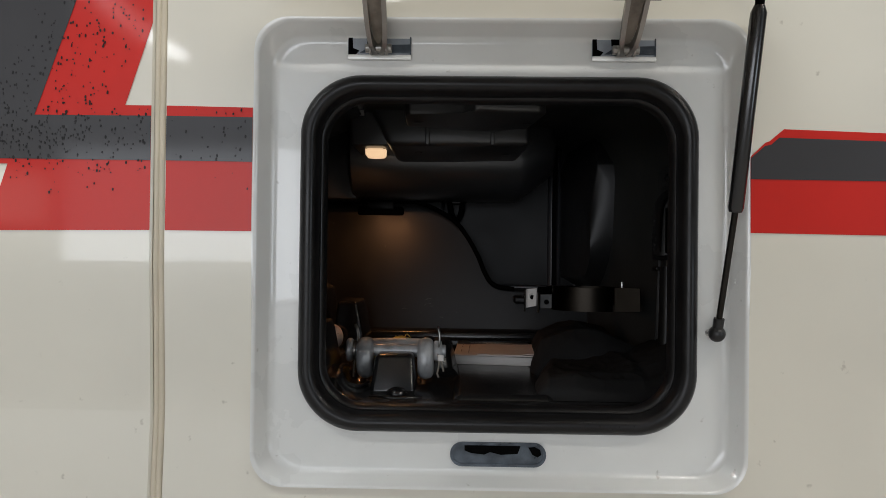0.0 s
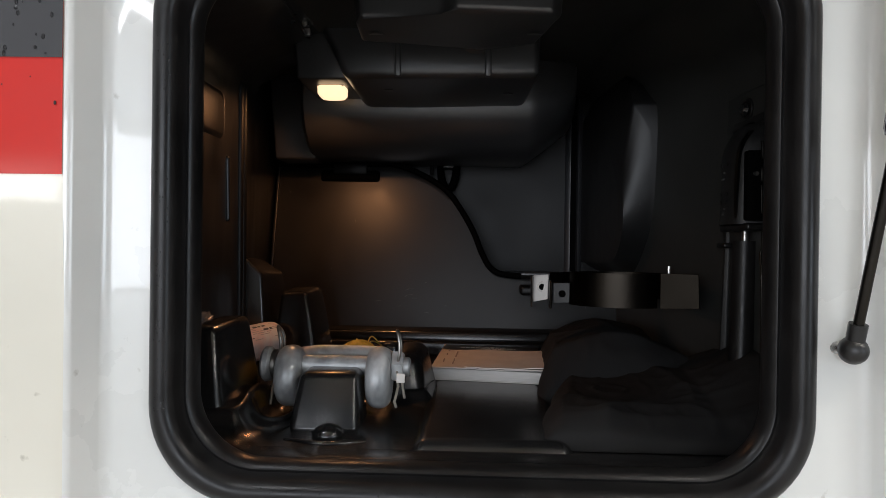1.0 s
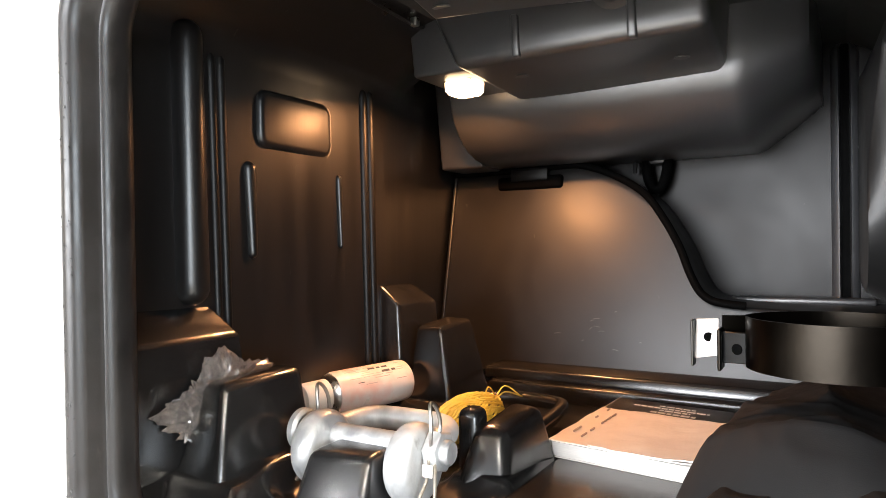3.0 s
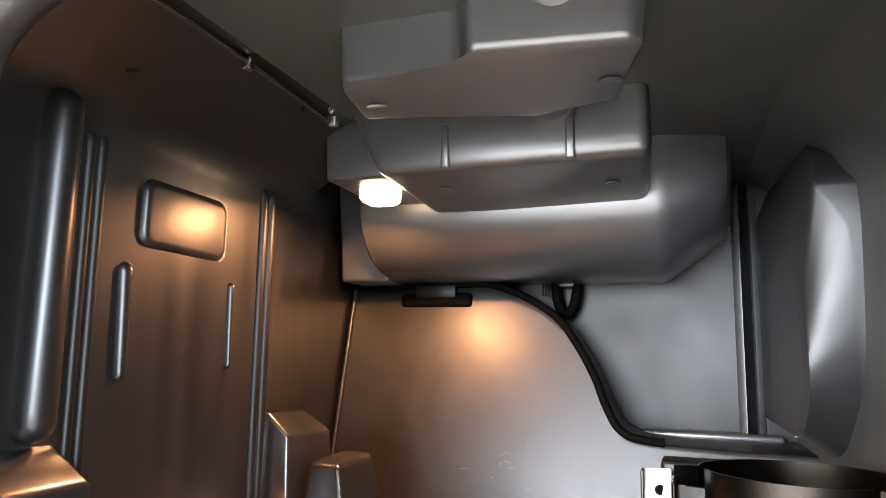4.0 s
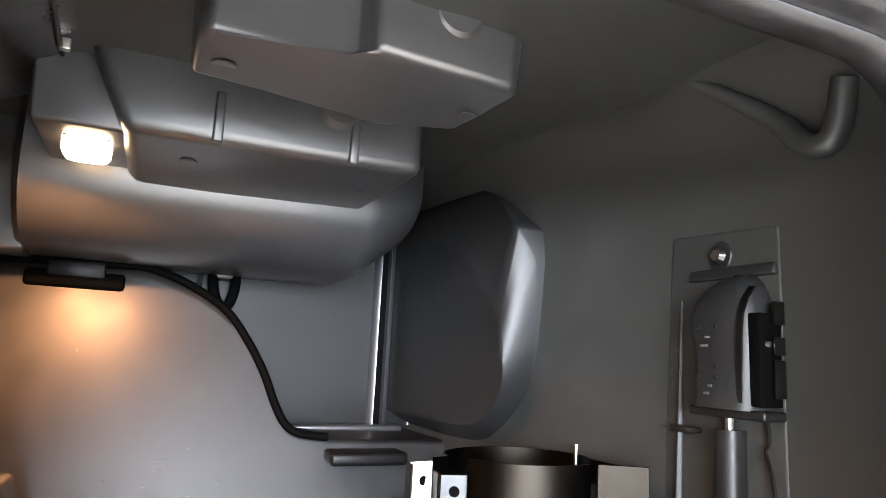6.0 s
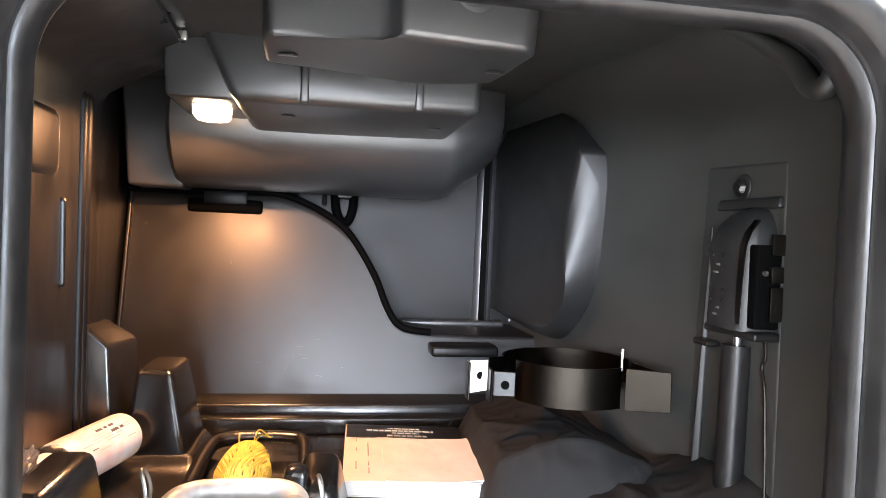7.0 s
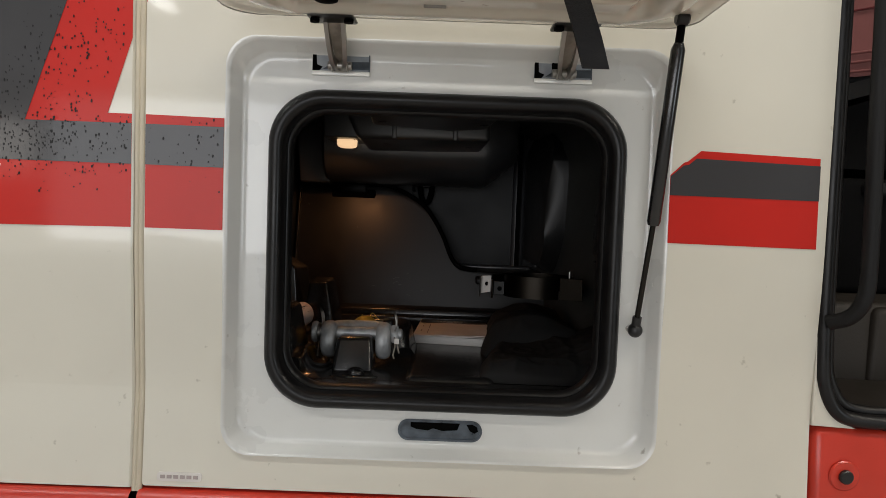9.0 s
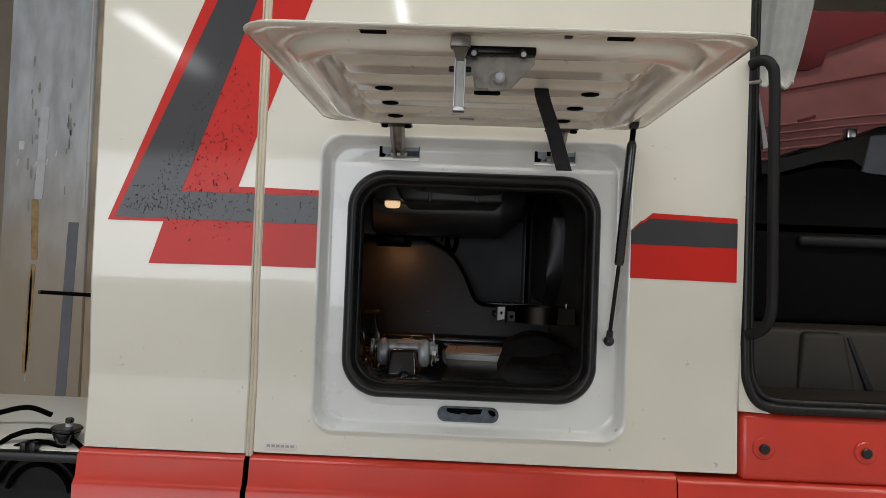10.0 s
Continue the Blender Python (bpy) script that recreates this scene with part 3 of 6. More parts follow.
for d, y in prof:
    seal_loops.append([(x, y, z) for x, z in rr(SO[0] + d, SO[1] - d, SO[2] + d, SO[3] - d, 0.092 - d * 0.75, 14, 16)])
part("opening_seal", loft(seal_loops), RUBBER, truck, "thick black rubber door seal", 50)

# beads of water on the seal, most of them low down on the rear side
wet = bmesh.new()
for _ in range(150):
    r = rng.uniform(0.0004, 0.0010)
    d_ = rng.uniform(0.008, 0.020)
    if rng.random() < 0.55:
        x, z = SO[0] + d_, 1.43 + 0.36 * rng.random() ** 1.6
    else:
        x, z = rng.uniform(-0.20, 0.21), SO[2] + d_
    y = float(np.interp(d_, [p[0] for p in prof[2:8]], [p[1] for p in prof[2:8]]))
    bmesh.ops.create_icosphere(wet, subdivisions=1, radius=1, matrix=Matrix.Translation((x, y, z)) @ Matrix.Diagonal((r, r * 0.6, r * rng.uniform(1, 1.6), 1)))
part("seal_bead", wet, WATER, truck, "small glinting beads")["kind"] = "stuff"

# catch slot under the opening
slot_pts = rr(-0.067, 0.079, 1.293, 1.330, 0.0182, 8, 6)
slot_pts_in = rr(-0.063, 0.075, 1.297, 1.326, 0.0143, 8, 6)
catch = part("catch_slot", loft([[(x, 0.0288, z) for x, z in slot_pts], [(x, 0.0268, z) for x, z in slot_pts], [(x, 0.0270, z) for x, z in slot_pts_in], [(x, 0.0292, z) for x, z in slot_pts_in]], caps=(False, True)), DARK_SLOT, truck, "blue-grey catch slot with a dark gap")
catch.location.y = FLAT - 0.0295
part("catch_gap", prism([(-0.045, 1.3245), (-0.045, 1.317), (-0.035, 1.313), (-0.015, 1.311), (-0.006, 1.315), (0.010, 1.311), (0.036, 1.313), (0.040, 1.3245)], lambda x, z: 0.0278, lambda x, z: 0.0295), CABLE, catch)
part("catch_gap", prism([(0.052, 1.3225), (0.058, 1.312), (0.066, 1.308), (0.072, 1.312), (0.070, 1.319), (0.062, 1.3235)], lambda x, z: 0.0278, lambda x, z: 0.0295), CABLE, catch)

# hinge pockets: an opening with a grey back plate, a ledge half way and a pale dirty lip below
for hx in (-0.1825, 0.1905):
    pocket = part("hinge_pocket", block(hx - 0.0485, hx + 0.0485, 0.0268, 0.0292, 1.914, 1.9565, 0.0008, 1), POCKET, truck, "grey hinge pocket")
    pocket.location.y = FLAT - 0.0295
    part("pocket_edge", block(hx - 0.0487, hx + 0.0487, 0.0250, 0.0272, 1.9545, 1.9570, 0.0006, 1), CABLE, pocket)
    part("pocket_edge", block(hx + 0.0465, hx + 0.0487, 0.0250, 0.0272, 1.915, 1.9545, 0.0006, 1), DARK_SLOT, pocket)
    part("pocket_hole", prism([(hx - 0.0478, 1.9540), (hx - 0.0420, 1.9540), (hx - 0.0405, 1.930), (hx - 0.031, 1.926), (hx - 0.037, 1.919), (hx - 0.0478, 1.917)], lambda x, z: 0.0262, lambda x, z: 0.0270), CABLE, pocket)
    part("pocket_hole", prism([(hx - 0.020, 1.9540), (hx - 0.008, 1.9540), (hx - 0.004, 1.940), (hx - 0.012, 1.930), (hx - 0.019, 1.936)], lambda x, z: 0.0262, lambda x, z: 0.0270), CABLE, pocket)
    part("pocket_ledge", hexa([(hx - 0.030, 0.0245, 1.9225), (hx + 0.0465, 0.0245, 1.9225), (hx + 0.0465, 0.0272, 1.9225), (hx - 0.030, 0.0272, 1.9225)], [(hx - 0.012, 0.0262, 1.9345), (hx + 0.0465, 0.0262, 1.9360), (hx + 0.0465, 0.0272, 1.9360), (hx - 0.012, 0.0272, 1.9345)], 0.0004, 1), DARK_SLOT, pocket)
    part("pocket_lip", block(hx - 0.0487, hx + 0.0487, 0.0232, 0.0285, 1.9115, 1.9195, 0.0014, 2), COOL_LIT_PAINT, pocket)

# ---- door opening ahead of the locker ----
part("door_pillar_trim", block(0.6325, 0.6365, 0.006, 0.06, 1.36, TOP, 0.001), PAINT, truck)
part("pillar_foot", prism([(0.6335, 1.352), (0.712, 1.348), (0.690, 1.356), (0.664, 1.376), (0.650, 1.40), (0.644, 1.45), (0.640, 1.50), (0.6335, 1.50)], lambda x, z: 0.0065, lambda x, z: 0.05, 0.002, 2), PAINT, truck)
ds = curve_points([(0.640, 0.010, TOP), (0.640, 0.010, 2.2), (0.641, 0.010, 1.9), (0.643, 0.010, 1.60), (0.646, 0.010, 1.47), (0.652, 0.010, 1.420), (0.672, 0.010, 1.380), (0.705, 0.010, 1.364), (0.78, 0.010, 1.360), (0.90, 0.010, 1.360), (2.35, 0.010, 1.362)], 10)
part("door_seal", tube(ds, 0.0125, 12), RUBBER, truck, "black rubber seal of the cab door opening")
part("door_seal_lip", tube([p + Vector((0.018, 0.02, 0.012)) for p in ds], 0.010, 10), RUBBER, truck)
part("grab_handle", tube(curve_points([(0.634, -0.006, 2.158), (0.648, -0.028, 2.163), (0.664, -0.041, 2.148), (0.671, -0.045, 2.10), (0.675, -0.045, 1.85), (0.679, -0.045, 1.63), (0.675, -0.043, 1.572), (0.662, -0.030, 1.543), (0.642, -0.008, 1.530)], 8), 0.0125, 14), CAB_DARK, truck, "black grab handle beside the door")
part("handle_foot", disc((0.634, 0.004, 2.118), (0.7, -0.7, 0), 0.0048, 0.028, 12, 0.001), ZINC, truck)

interior = thing("cab_interior", "dark trimmed cab interior behind the open door", "cab interior")
part("sill_trim", hexa([(0.660, 0.022, 1.30), (1.75, 0.022, 1.30), (1.75, 0.40, 1.30), (0.675, 0.40, 1.30)], [(0.660, 0.026, 1.3635), (1.75, 0.026, 1.3635), (1.75, 0.40, 1.358), (0.675, 0.40, 1.358)], 0.004, 3), CAB_TRIM, interior)
lower = part("seat_base", hexa([(0.68, 0.33, 1.33), (1.75, 0.33, 1.33), (1.75, 0.8, 1.33), (0.68, 0.8, 1.33)], [(0.68, 0.37, 1.524), (1.75, 0.37, 1.526), (1.75, 0.8, 1.526), (0.68, 0.8, 1.524)], 0.018, 4), CAB_TRIM, interior, "brown-grey moulded seat base")
part("base_pad", hexa([(0.92, 0.325, 1.345), (1.09, 0.318, 1.345), (1.09, 0.36, 1.345), (0.93, 0.36, 1.345)], [(0.95, 0.350, 1.515), (1.07, 0.350, 1.515), (1.07, 0.40, 1.515), (0.95, 0.40, 1.515)], 0.018, 4), CAB_TRIM, lower)
part("seat_groove", hexa([(1.118, 0.327, 1.358), (1.140, 0.327, 1.358), (1.140, 0.40, 1.358), (1.118, 0.40, 1.358)], [(1.078, 0.362, 1.503), (1.092, 0.362, 1.503), (1.092, 0.40, 1.503), (1.078, 0.40, 1.503)], 0.005, 3), CAB_DARK, lower)
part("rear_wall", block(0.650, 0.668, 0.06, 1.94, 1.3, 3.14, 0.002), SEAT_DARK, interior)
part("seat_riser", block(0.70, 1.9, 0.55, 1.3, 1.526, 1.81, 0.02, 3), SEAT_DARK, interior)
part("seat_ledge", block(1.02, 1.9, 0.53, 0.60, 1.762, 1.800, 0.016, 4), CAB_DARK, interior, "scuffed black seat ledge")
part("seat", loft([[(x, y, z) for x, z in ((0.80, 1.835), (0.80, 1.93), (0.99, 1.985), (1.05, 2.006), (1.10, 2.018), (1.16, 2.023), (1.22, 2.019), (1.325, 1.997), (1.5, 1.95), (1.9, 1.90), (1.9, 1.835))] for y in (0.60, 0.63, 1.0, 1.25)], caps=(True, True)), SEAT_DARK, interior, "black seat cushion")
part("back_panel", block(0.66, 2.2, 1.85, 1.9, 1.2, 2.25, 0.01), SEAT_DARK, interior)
part("dashboard", prism([(0.95, 2.04), (1.22, 2.076), (1.386, 2.127), (1.502, 2.149), (1.539, 2.096), (1.9, 2.05), (1.9, 2.29), (1.63, 2.249), (1.544, 2.233), (1.393, 2.182), (1.22, 2.130), (0.95, 2.06)][::-1], lambda x, z: 1.10, lambda x, z: 1.70, 0.012, 3), CAB_TRIM, interior, "grey curved dashboard")
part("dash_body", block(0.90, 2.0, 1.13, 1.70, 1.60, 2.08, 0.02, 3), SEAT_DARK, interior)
part("dash_panel", hexa([(1.535, 1.09, 2.085), (1.75, 1.09, 2.07), (1.75, 1.11, 2.07), (1.535, 1.11, 2.085)], [(1.565, 1.09, 2.232), (1.75, 1.09, 2.255), (1.75, 1.11, 2.255), (1.565, 1.11, 2.232)], 0.006, 2), COLUMN_EDGE, interior, "lighter grey dash panel")
part("dash_top", prism([(1.25, 2.14), (1.34, 2.19), (1.41, 2.185), (1.45, 2.20), (1.56, 2.24), (1.64, 2.285), (1.9, 2.33), (1.9, 2.25), (1.5, 2.2)][::-1], lambda x, z: 1.16, lambda x, z: 1.6, 0.01, 2), CAB_DARK, interior)
part("dash_knob", block(1.50, 1.545, 1.14, 1.18, 2.225, 2.272, 0.01, 3), STEEL, interior, "chrome dash fitting")
part("window_strip", hexa([(1.062, 0.89, 2.128), (1.080, 0.89, 2.135), (1.080, 0.91, 2.135), (1.062, 0.91, 2.128)], [(1.024, 0.89, 2.40), (1.028, 0.89, 2.40), (1.028, 0.91, 2.40), (1.024, 0.91, 2.40)], 0.001, 1), PAPER, interior, "pale strip of window")
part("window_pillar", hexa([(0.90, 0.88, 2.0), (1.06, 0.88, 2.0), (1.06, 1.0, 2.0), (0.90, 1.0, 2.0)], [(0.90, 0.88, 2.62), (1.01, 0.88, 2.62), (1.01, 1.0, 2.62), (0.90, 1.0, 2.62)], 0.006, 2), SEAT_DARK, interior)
crt = []
for k in range(9):
    f = k / 8
    row = []
    for i in range(41):
        g = i / 40
        x1 = 0.985 - 0.075 * (1 - f) - 0.012 * (1 - f) ** 4
        row.append((0.70 + (x1 - 0.70) * g, 0.35 + 0.006 * math.sin(g * 17) + 0.0015 * math.sin(g * 61 + f), 2.213 + 0.42 * f + 0.008 * (1 - f) * math.sin(g * 40)))
    crt.append(row)
part("curtain", loft(crt, closed=False), CURTAIN, interior, "grey cloth curtain")
part("curtain_hem", tube([(x, y - 0.003, z) for x, y, z in crt[0]], 0.006, 8), CURTAIN, interior)
neighbour = thing("neighbouring_truck", "red truck body standing beyond the cab's far window", "truck")
part("body_panel", block(0.5, 4.8, 3.0, 3.6, 0.55, 3.9, 0.03, 3), REFLECTION_RED, neighbour)
part("panel_seam", hexa([(2.05, 2.992, 2.900), (4.6, 2.992, 3.440), (4.6, 3.002, 3.440), (2.05, 3.002, 2.900)], [(2.05, 2.992, 2.910), (4.6, 2.992, 3.450), (4.6, 3.002, 3.450), (2.05, 3.002, 2.910)], 0.001, 1), DARK_RED, neighbour)
# darker red where the painted reflection ends
part("upper_dark_zone", prism([(0.5, 3.0), (2.27, 3.056), (2.365, 3.10), (2.385, 3.19), (4.8, 4.10), (0.5, 4.10)], lambda x, z: 2.986, lambda x, z: 3.01, 0.004, 2), DARK_RED, neighbour, "dark red part above the painted reflection")
part("vent_slit", hexa([(2.21, 2.990, 2.70), (2.33, 2.990, 2.745), (2.33, 3.002, 2.745), (2.21, 3.002, 2.70)], [(2.21, 2.990, 2.72), (2.33, 2.990, 2.762), (2.33, 3.002, 2.762), (2.21, 3.002, 2.72)], 0.002, 1), DARK_RED, neighbour)
# the reflection's pale curved lines, shaped as ribs
for k in range(5):
    part("reflection_rib", tube(curve_points([(1.95, 2.998, 2.44 + 0.055 * k), (2.35, 2.998, 2.50 + 0.055 * k), (2.75, 2.998, 2.535 + 0.06 * k), (3.3, 2.998, 2.55 + 0.065 * k)], 6), 0.008, 8), REFLECTION_RED, neighbour)
part("skirt", block(0.6, 4.7, 3.04, 3.56, 0.0, 0.56, 0.01), CAB_DARK, neighbour)
part("chassis_block", block(-0.88, 2.38, 0.06, 0.38, 0, 0.73, 0.01), CAB_DARK, truck)
part("cab_roof", block(-0.897, 2.4, 0.0, 1.96, 3.15, 3.20, 0.01), PAINT, truck)
part("upper_side", block(-0.905, 0.632, 0.0, 0.03, TOP, 3.15, 0.004), PAINT, truck)
part("door_header", block(0.632, 2.4, 0.0, 0.06, 2.70, 3.15, 0.006), PAINT, truck)
part("far_side", block(-0.44, 2.4, 1.945, 1.96, 1.21, 2.24, 0.0), PAINT, truck)
part("far_side", block(-0.44, 0.70, 1.945, 1.96, 2.24, 3.15, 0.0), PAINT, truck)
part("far_header", block(0.70, 2.4, 1.945, 1.96, 3.06, 3.15, 0.0), PAINT, truck)
part("front_wall", block(2.36, 2.4, 0.06, 1.945, 1.21, 3.15, 0.0), CAB_DARK, truck)
part("cab_floor", block(-0.5, 2.36, 0.35, 1.94, 1.20, 1.24, 0.0), CAB_DARK, truck)

# frame parts behind the cab
tank = thing("side_fairing", "white side fairing behind the cab with black fittings", "fairing")
part("top_plate", hexa([(-2.4, 0.46, 1.045), (-0.915, 0.46, 1.045), (-0.915, 0.93, 1.055), (-2.4, 0.93, 1.055)], [(-2.4, 0.52, 1.075), (-0.915, 0.52, 1.075), (-0.915, 0.92, 1.120), (-2.4, 0.92, 1.120)], 0.02, 4), PAINT, tank)
part("dark_side", block(-2.4, -0.915, 0.50, 0.91, 0.0, 1.05, 0.02, 3), CAB_DARK, tank)
part("rail", block(-2.4, -0.915, 0.44, 0.50, 1.020, 1.048, 0.006, 2), PLASTIC, tank)
neck = part("filler_neck", disc((-1.232, 0.50, 1.062), (0.05, 0, 1), 0.028, 0.045, 20, 0.006, r2=0.042), PLASTIC_SHINY, tank, "black filler cap")
part("filler_cap", disc((-1.229, 0.50, 1.105), (0.05, 0, 1), 0.046, 0.011, 24, 0.004), PLASTIC_SHINY, neck)
part("filler_stem", disc((-1.222, 0.50, 1.114), (0.05, 0, 1), 0.011, 0.014, 14, 0.003), PAPER, neck, "white cap stem")
part("filler_knob", disc((-1.222, 0.50, 1.127), (0.05, 0, 1), 0.013, 0.016, 14, 0.004), PLASTIC_SHINY, neck)
for px in (-1.345, -1.315):
    part("fitting", block(px, px + 0.018, 0.45, 0.475, 1.045, 1.075, 0.003, 2), PLASTIC, tank)
part("hose", tube(curve_points([(-1.75, 0.6, 1.10), (-1.55, 0.60, 1.118), (-1.45, 0.60, 1.142), (-1.40, 0.60, 1.144), (-1.345, 0.61, 1.122)], 6), 0.0085, 10), CABLE, tank)
for k in range(4):
    arcp = [(-1.30 + (0.10 + 0.035 * k) * math.cos(radians(a)), 0.485, 0.90 + (0.10 + 0.035 * k) * math.sin(radians(a))) for a in range(10, 175, 12)]
    part("cable_loop", tube(arcp, 0.008, 8), CABLE, tank)
rod = thing("mirror_rod", "thin black rod sticking out behind the cab", "rod")
part("rod_bar", tube([(-1.095, 0.12, 1.556), (-0.90, 0.12, 1.552)], 0.005, 10), CABLE, rod)
part("rod_tip", tube([(-1.100, 0.12, 1.556), (-1.094, 0.12, 1.556)], 0.0058, 10), PLASTIC, rod)

# ---- the locker's lining ----
locker = thing("storage_locker", "black moulded plastic truck storage locker, lamp lit", "storage locker")
XL, XR, ZF, ZC = -0.395, 0.345, 1.372, 1.937


BACK = [(1.39, 0.800), (1.43, 0.809), (1.77, 0.884)]


def back_y(x, z):
    """The lower back panel, upright above and curving forward to the step."""
    return float(np.interp(z, [a for a, b in BACK], [b for a, b in BACK]))


# front rim behind the seal
fl = [[(x, 0.066, z) for x, z in rr(-0.282, 0.282, 1.372, 1.868, 0.06, 8, 12)], [(x, 0.070, z) for x, z in rr(-0.290, 0.290, 1.368, 1.875, 0.06, 8, 12)], [(x, 0.076, z) for x, z in rr(-0.34, 0.325, 1.362, 1.91, 0.04, 8, 12)],
      [(x, 0.082, z) for x, z in rr(-0.405, 0.36, 1.355, 1.95, 0.02, 8, 12)]]
part("front_frame", loft(fl), PLASTIC, locker)
part("front_lip", block(-0.30, 0.30, 0.062, 0.108, 1.362, 1.3785, 0.007, 4), PLASTIC_SHINY, locker)

# floor with its mouldings
part("floor_tray", block(-0.43, 0.36, 0.045, 0.83, 1.340, ZF, 0.004), PLASTIC_SHINY, locker)
part("floor_pad", block(-0.068, 0.110, 0.110, 0.66, ZF - 0.006, 1.3835, 0.009, 5, tx0=0.012, tx1=0.012, ty0=0.014), PLASTIC_SHINY, locker)

part("rear_step", hexa([(-0.30, 0.720, ZF), (0.30, 0.720, ZF), (0.30, 0.83, ZF), (-0.30, 0.83, ZF)], [(-0.28, 0.7205, 1.401), (0.30, 0.7205, 1.401), (0.30, 0.83, 1.401), (-0.28, 0.83, 1.401)], 0.005, 3), PLASTIC_SHINY, locker)
part("rear_step_top", hexa([(-0.30, 0.738, 1.399), (0.30, 0.738, 1.399), (0.30, 0.83, 1.399), (-0.30, 0.83, 1.399)], [(-0.30, 0.743, 1.4185), (0.30, 0.743, 1.4185), (0.30, 0.83, 1.4185), (-0.30, 0.83, 1.4185)], 0.005, 3), PLASTIC_SHINY, locker)

def swell(y0, y1, z0, z1, d, w0, w1, n=26):
    """An upright half-round rib on the left wall, its ends rounded off; width w0 below, w1 above."""
    loops = []
    for k in range(n + 1):
        f = 0.5 - 0.5 * math.cos(math.pi * k / n)
        w = w0 + (w1 - w0) * f
        lo, hi = f * (z1 - z0), (1 - f) * (z1 - z0)
        e = math.sqrt(max(0.0, 1 - max(0.0, 1 - min(lo, hi) / w) ** 2)) + 0.02
        y, z = y0 + (y1 - y0) * f, z0 + (z1 - z0) * f
        loops.append([(XL - 0.006 + (d + 0.006) * e * math.sin(math.pi * j / 12) ** 0.8, y - w * e * math.cos(math.pi * j / 12), z) for j in range(13)])
    return loft(loops, closed=False)


# left wall and its ribs
wl = [(XL, 1.36), (XL, 1.70), (XL, 1.845), (XL + 0.004, 1.868), (XL + 0.018, 1.884), (-0.288, 1.926), (-0.276, 1.934), (-0.262, ZC)]
wall_rows = []
for y, dd, up_ in ((0.06, 0, 0), (0.3, 0, 0), (0.55, 0.002, 0), (0.62, 0.014, 0), (0.68, 0.030, 0.35), (0.74, 0.037, 1.0), (0.95, 0.038, 1.0)):
    wall_rows.append([(x - dd * min(1, (1.93 - z) / 0.06) * (1 - up_) - up_ * (x - XL + dd), y, z) for x, z in wl])
part("left_wall", loft(wall_rows, closed=False), WALL_PLASTIC, locker)
part("wall_rib", swell(0.223, 0.219, 1.560, 1.878, 0.020, 0.020, 0.018), WALL_PLASTIC, locker)
for ry in (0.540, 0.557):
    part("wall_rib", swell(ry + 0.006, ry, 1.40, 1.862, 0.0045, 0.0075, 0.0085), BACK_PLASTIC, locker)
for ry in (0.256, 0.270):
    part("wall_rib", swell(ry + 0.008, ry, 1.40, 1.85, 0.0032, 0.006, 0.0065), BACK_PLASTIC, locker)
part("wall_nub", swell(0.314, 0.311, 1.61, 1.731, 0.0065, 0.007, 0.010), WALL_PLASTIC, locker)
part("wall_nub", swell(0.483, 0.481, 1.62, 1.727, 0.0035, 0.004, 0.006), WALL_PLASTIC, locker)
# a shallow raised pad
PADS = ((-0.0006, 0.0, 0.016), (0.0015, 0.002, 0.015), (0.0034, 0.005, 0.012), (0.0040, 0.009, 0.009))
part("wall_pad_raised", loft([[(XL + h + (0.395 - y) * 0.040 * (h > 0), y, z) for y, z in rr(0.324 + d, 0.466 - d, 1.748 + d, 1.822 - d, r, 6, 4)] for h, d, r in PADS], caps=(False, True)), WALL_PLASTIC, locker, "", 60)
# blocks moulded on the floor
part("wall_block", hexa([(XL - 0.01, 0.06, ZF), (-0.350, 0.06, ZF), (-0.350, 0.276, ZF), (XL - 0.01, 0.290, ZF)], [(XL - 0.01, 0.06, 1.572), (-0.362, 0.06, 1.5285), (-0.360, 0.262, 1.5285), (XL - 0.01, 0.246, 1.567)], 0.006, 4), PLASTIC_SHINY, locker)
part("floor_block", hexa([(-0.364, 0.160, ZF), (-0.276, 0.150, ZF), (-0.267, 0.287, ZF), (-0.360, 0.302, ZF)], [(-0.338, 0.190, 1.489), (-0.299, 0.181, 1.490), (-0.291, 0.285, 1.494), (-0.332, 0.294, 1.492)], 0.010, 4), PLASTIC_SHINY, locker)
part("floor_block", hexa([(-0.425, 0.575, ZF), (-0.360, 0.582, ZF), (-0.345, 0.69, ZF), (-0.425, 0.69, ZF)], [(-0.404, 0.585, 1.564), (-0.373, 0.594, 1.532), (-0.361, 0.688, 1.532), (-0.406, 0.684, 1.560)], 0.005, 4), PLASTIC_SHINY, locker)
part("floor_block", hexa([(-0.348, 0.565, ZF), (-0.262, 0.565, ZF), (-0.258, 0.69, ZF), (-0.348, 0.69, ZF)], [(-0.338, 0.590, 1.502), (-0.290, 0.582, 1.502), (-0.282, 0.665, 1.508), (-0.330, 0.668, 1.508)], 0.008, 4), PLASTIC_SHINY, locker)
part("floor_block", hexa([(-0.209, 0.164, ZF), (-0.127, 0.170, ZF), (-0.128, 0.245, ZF), (-0.208, 0.245, ZF)], [(-0.202, 0.194, 1.437), (-0.134, 0.200, 1.437), (-0.134, 0.244, 1.438), (-0.202, 0.242, 1.438)], 0.009, 4), PLASTIC_SHINY, locker)
foot = bmesh.new()
bmesh.ops.create_uvsphere(foot, u_segments=24, v_segments=14, radius=1, matrix=Matrix.Translation((-0.160, 0.161, 1.375)) @ Matrix.Diagonal((0.018, 0.017, 0.012, 1)))
part("block_foot", foot, PLASTIC_SHINY, locker)
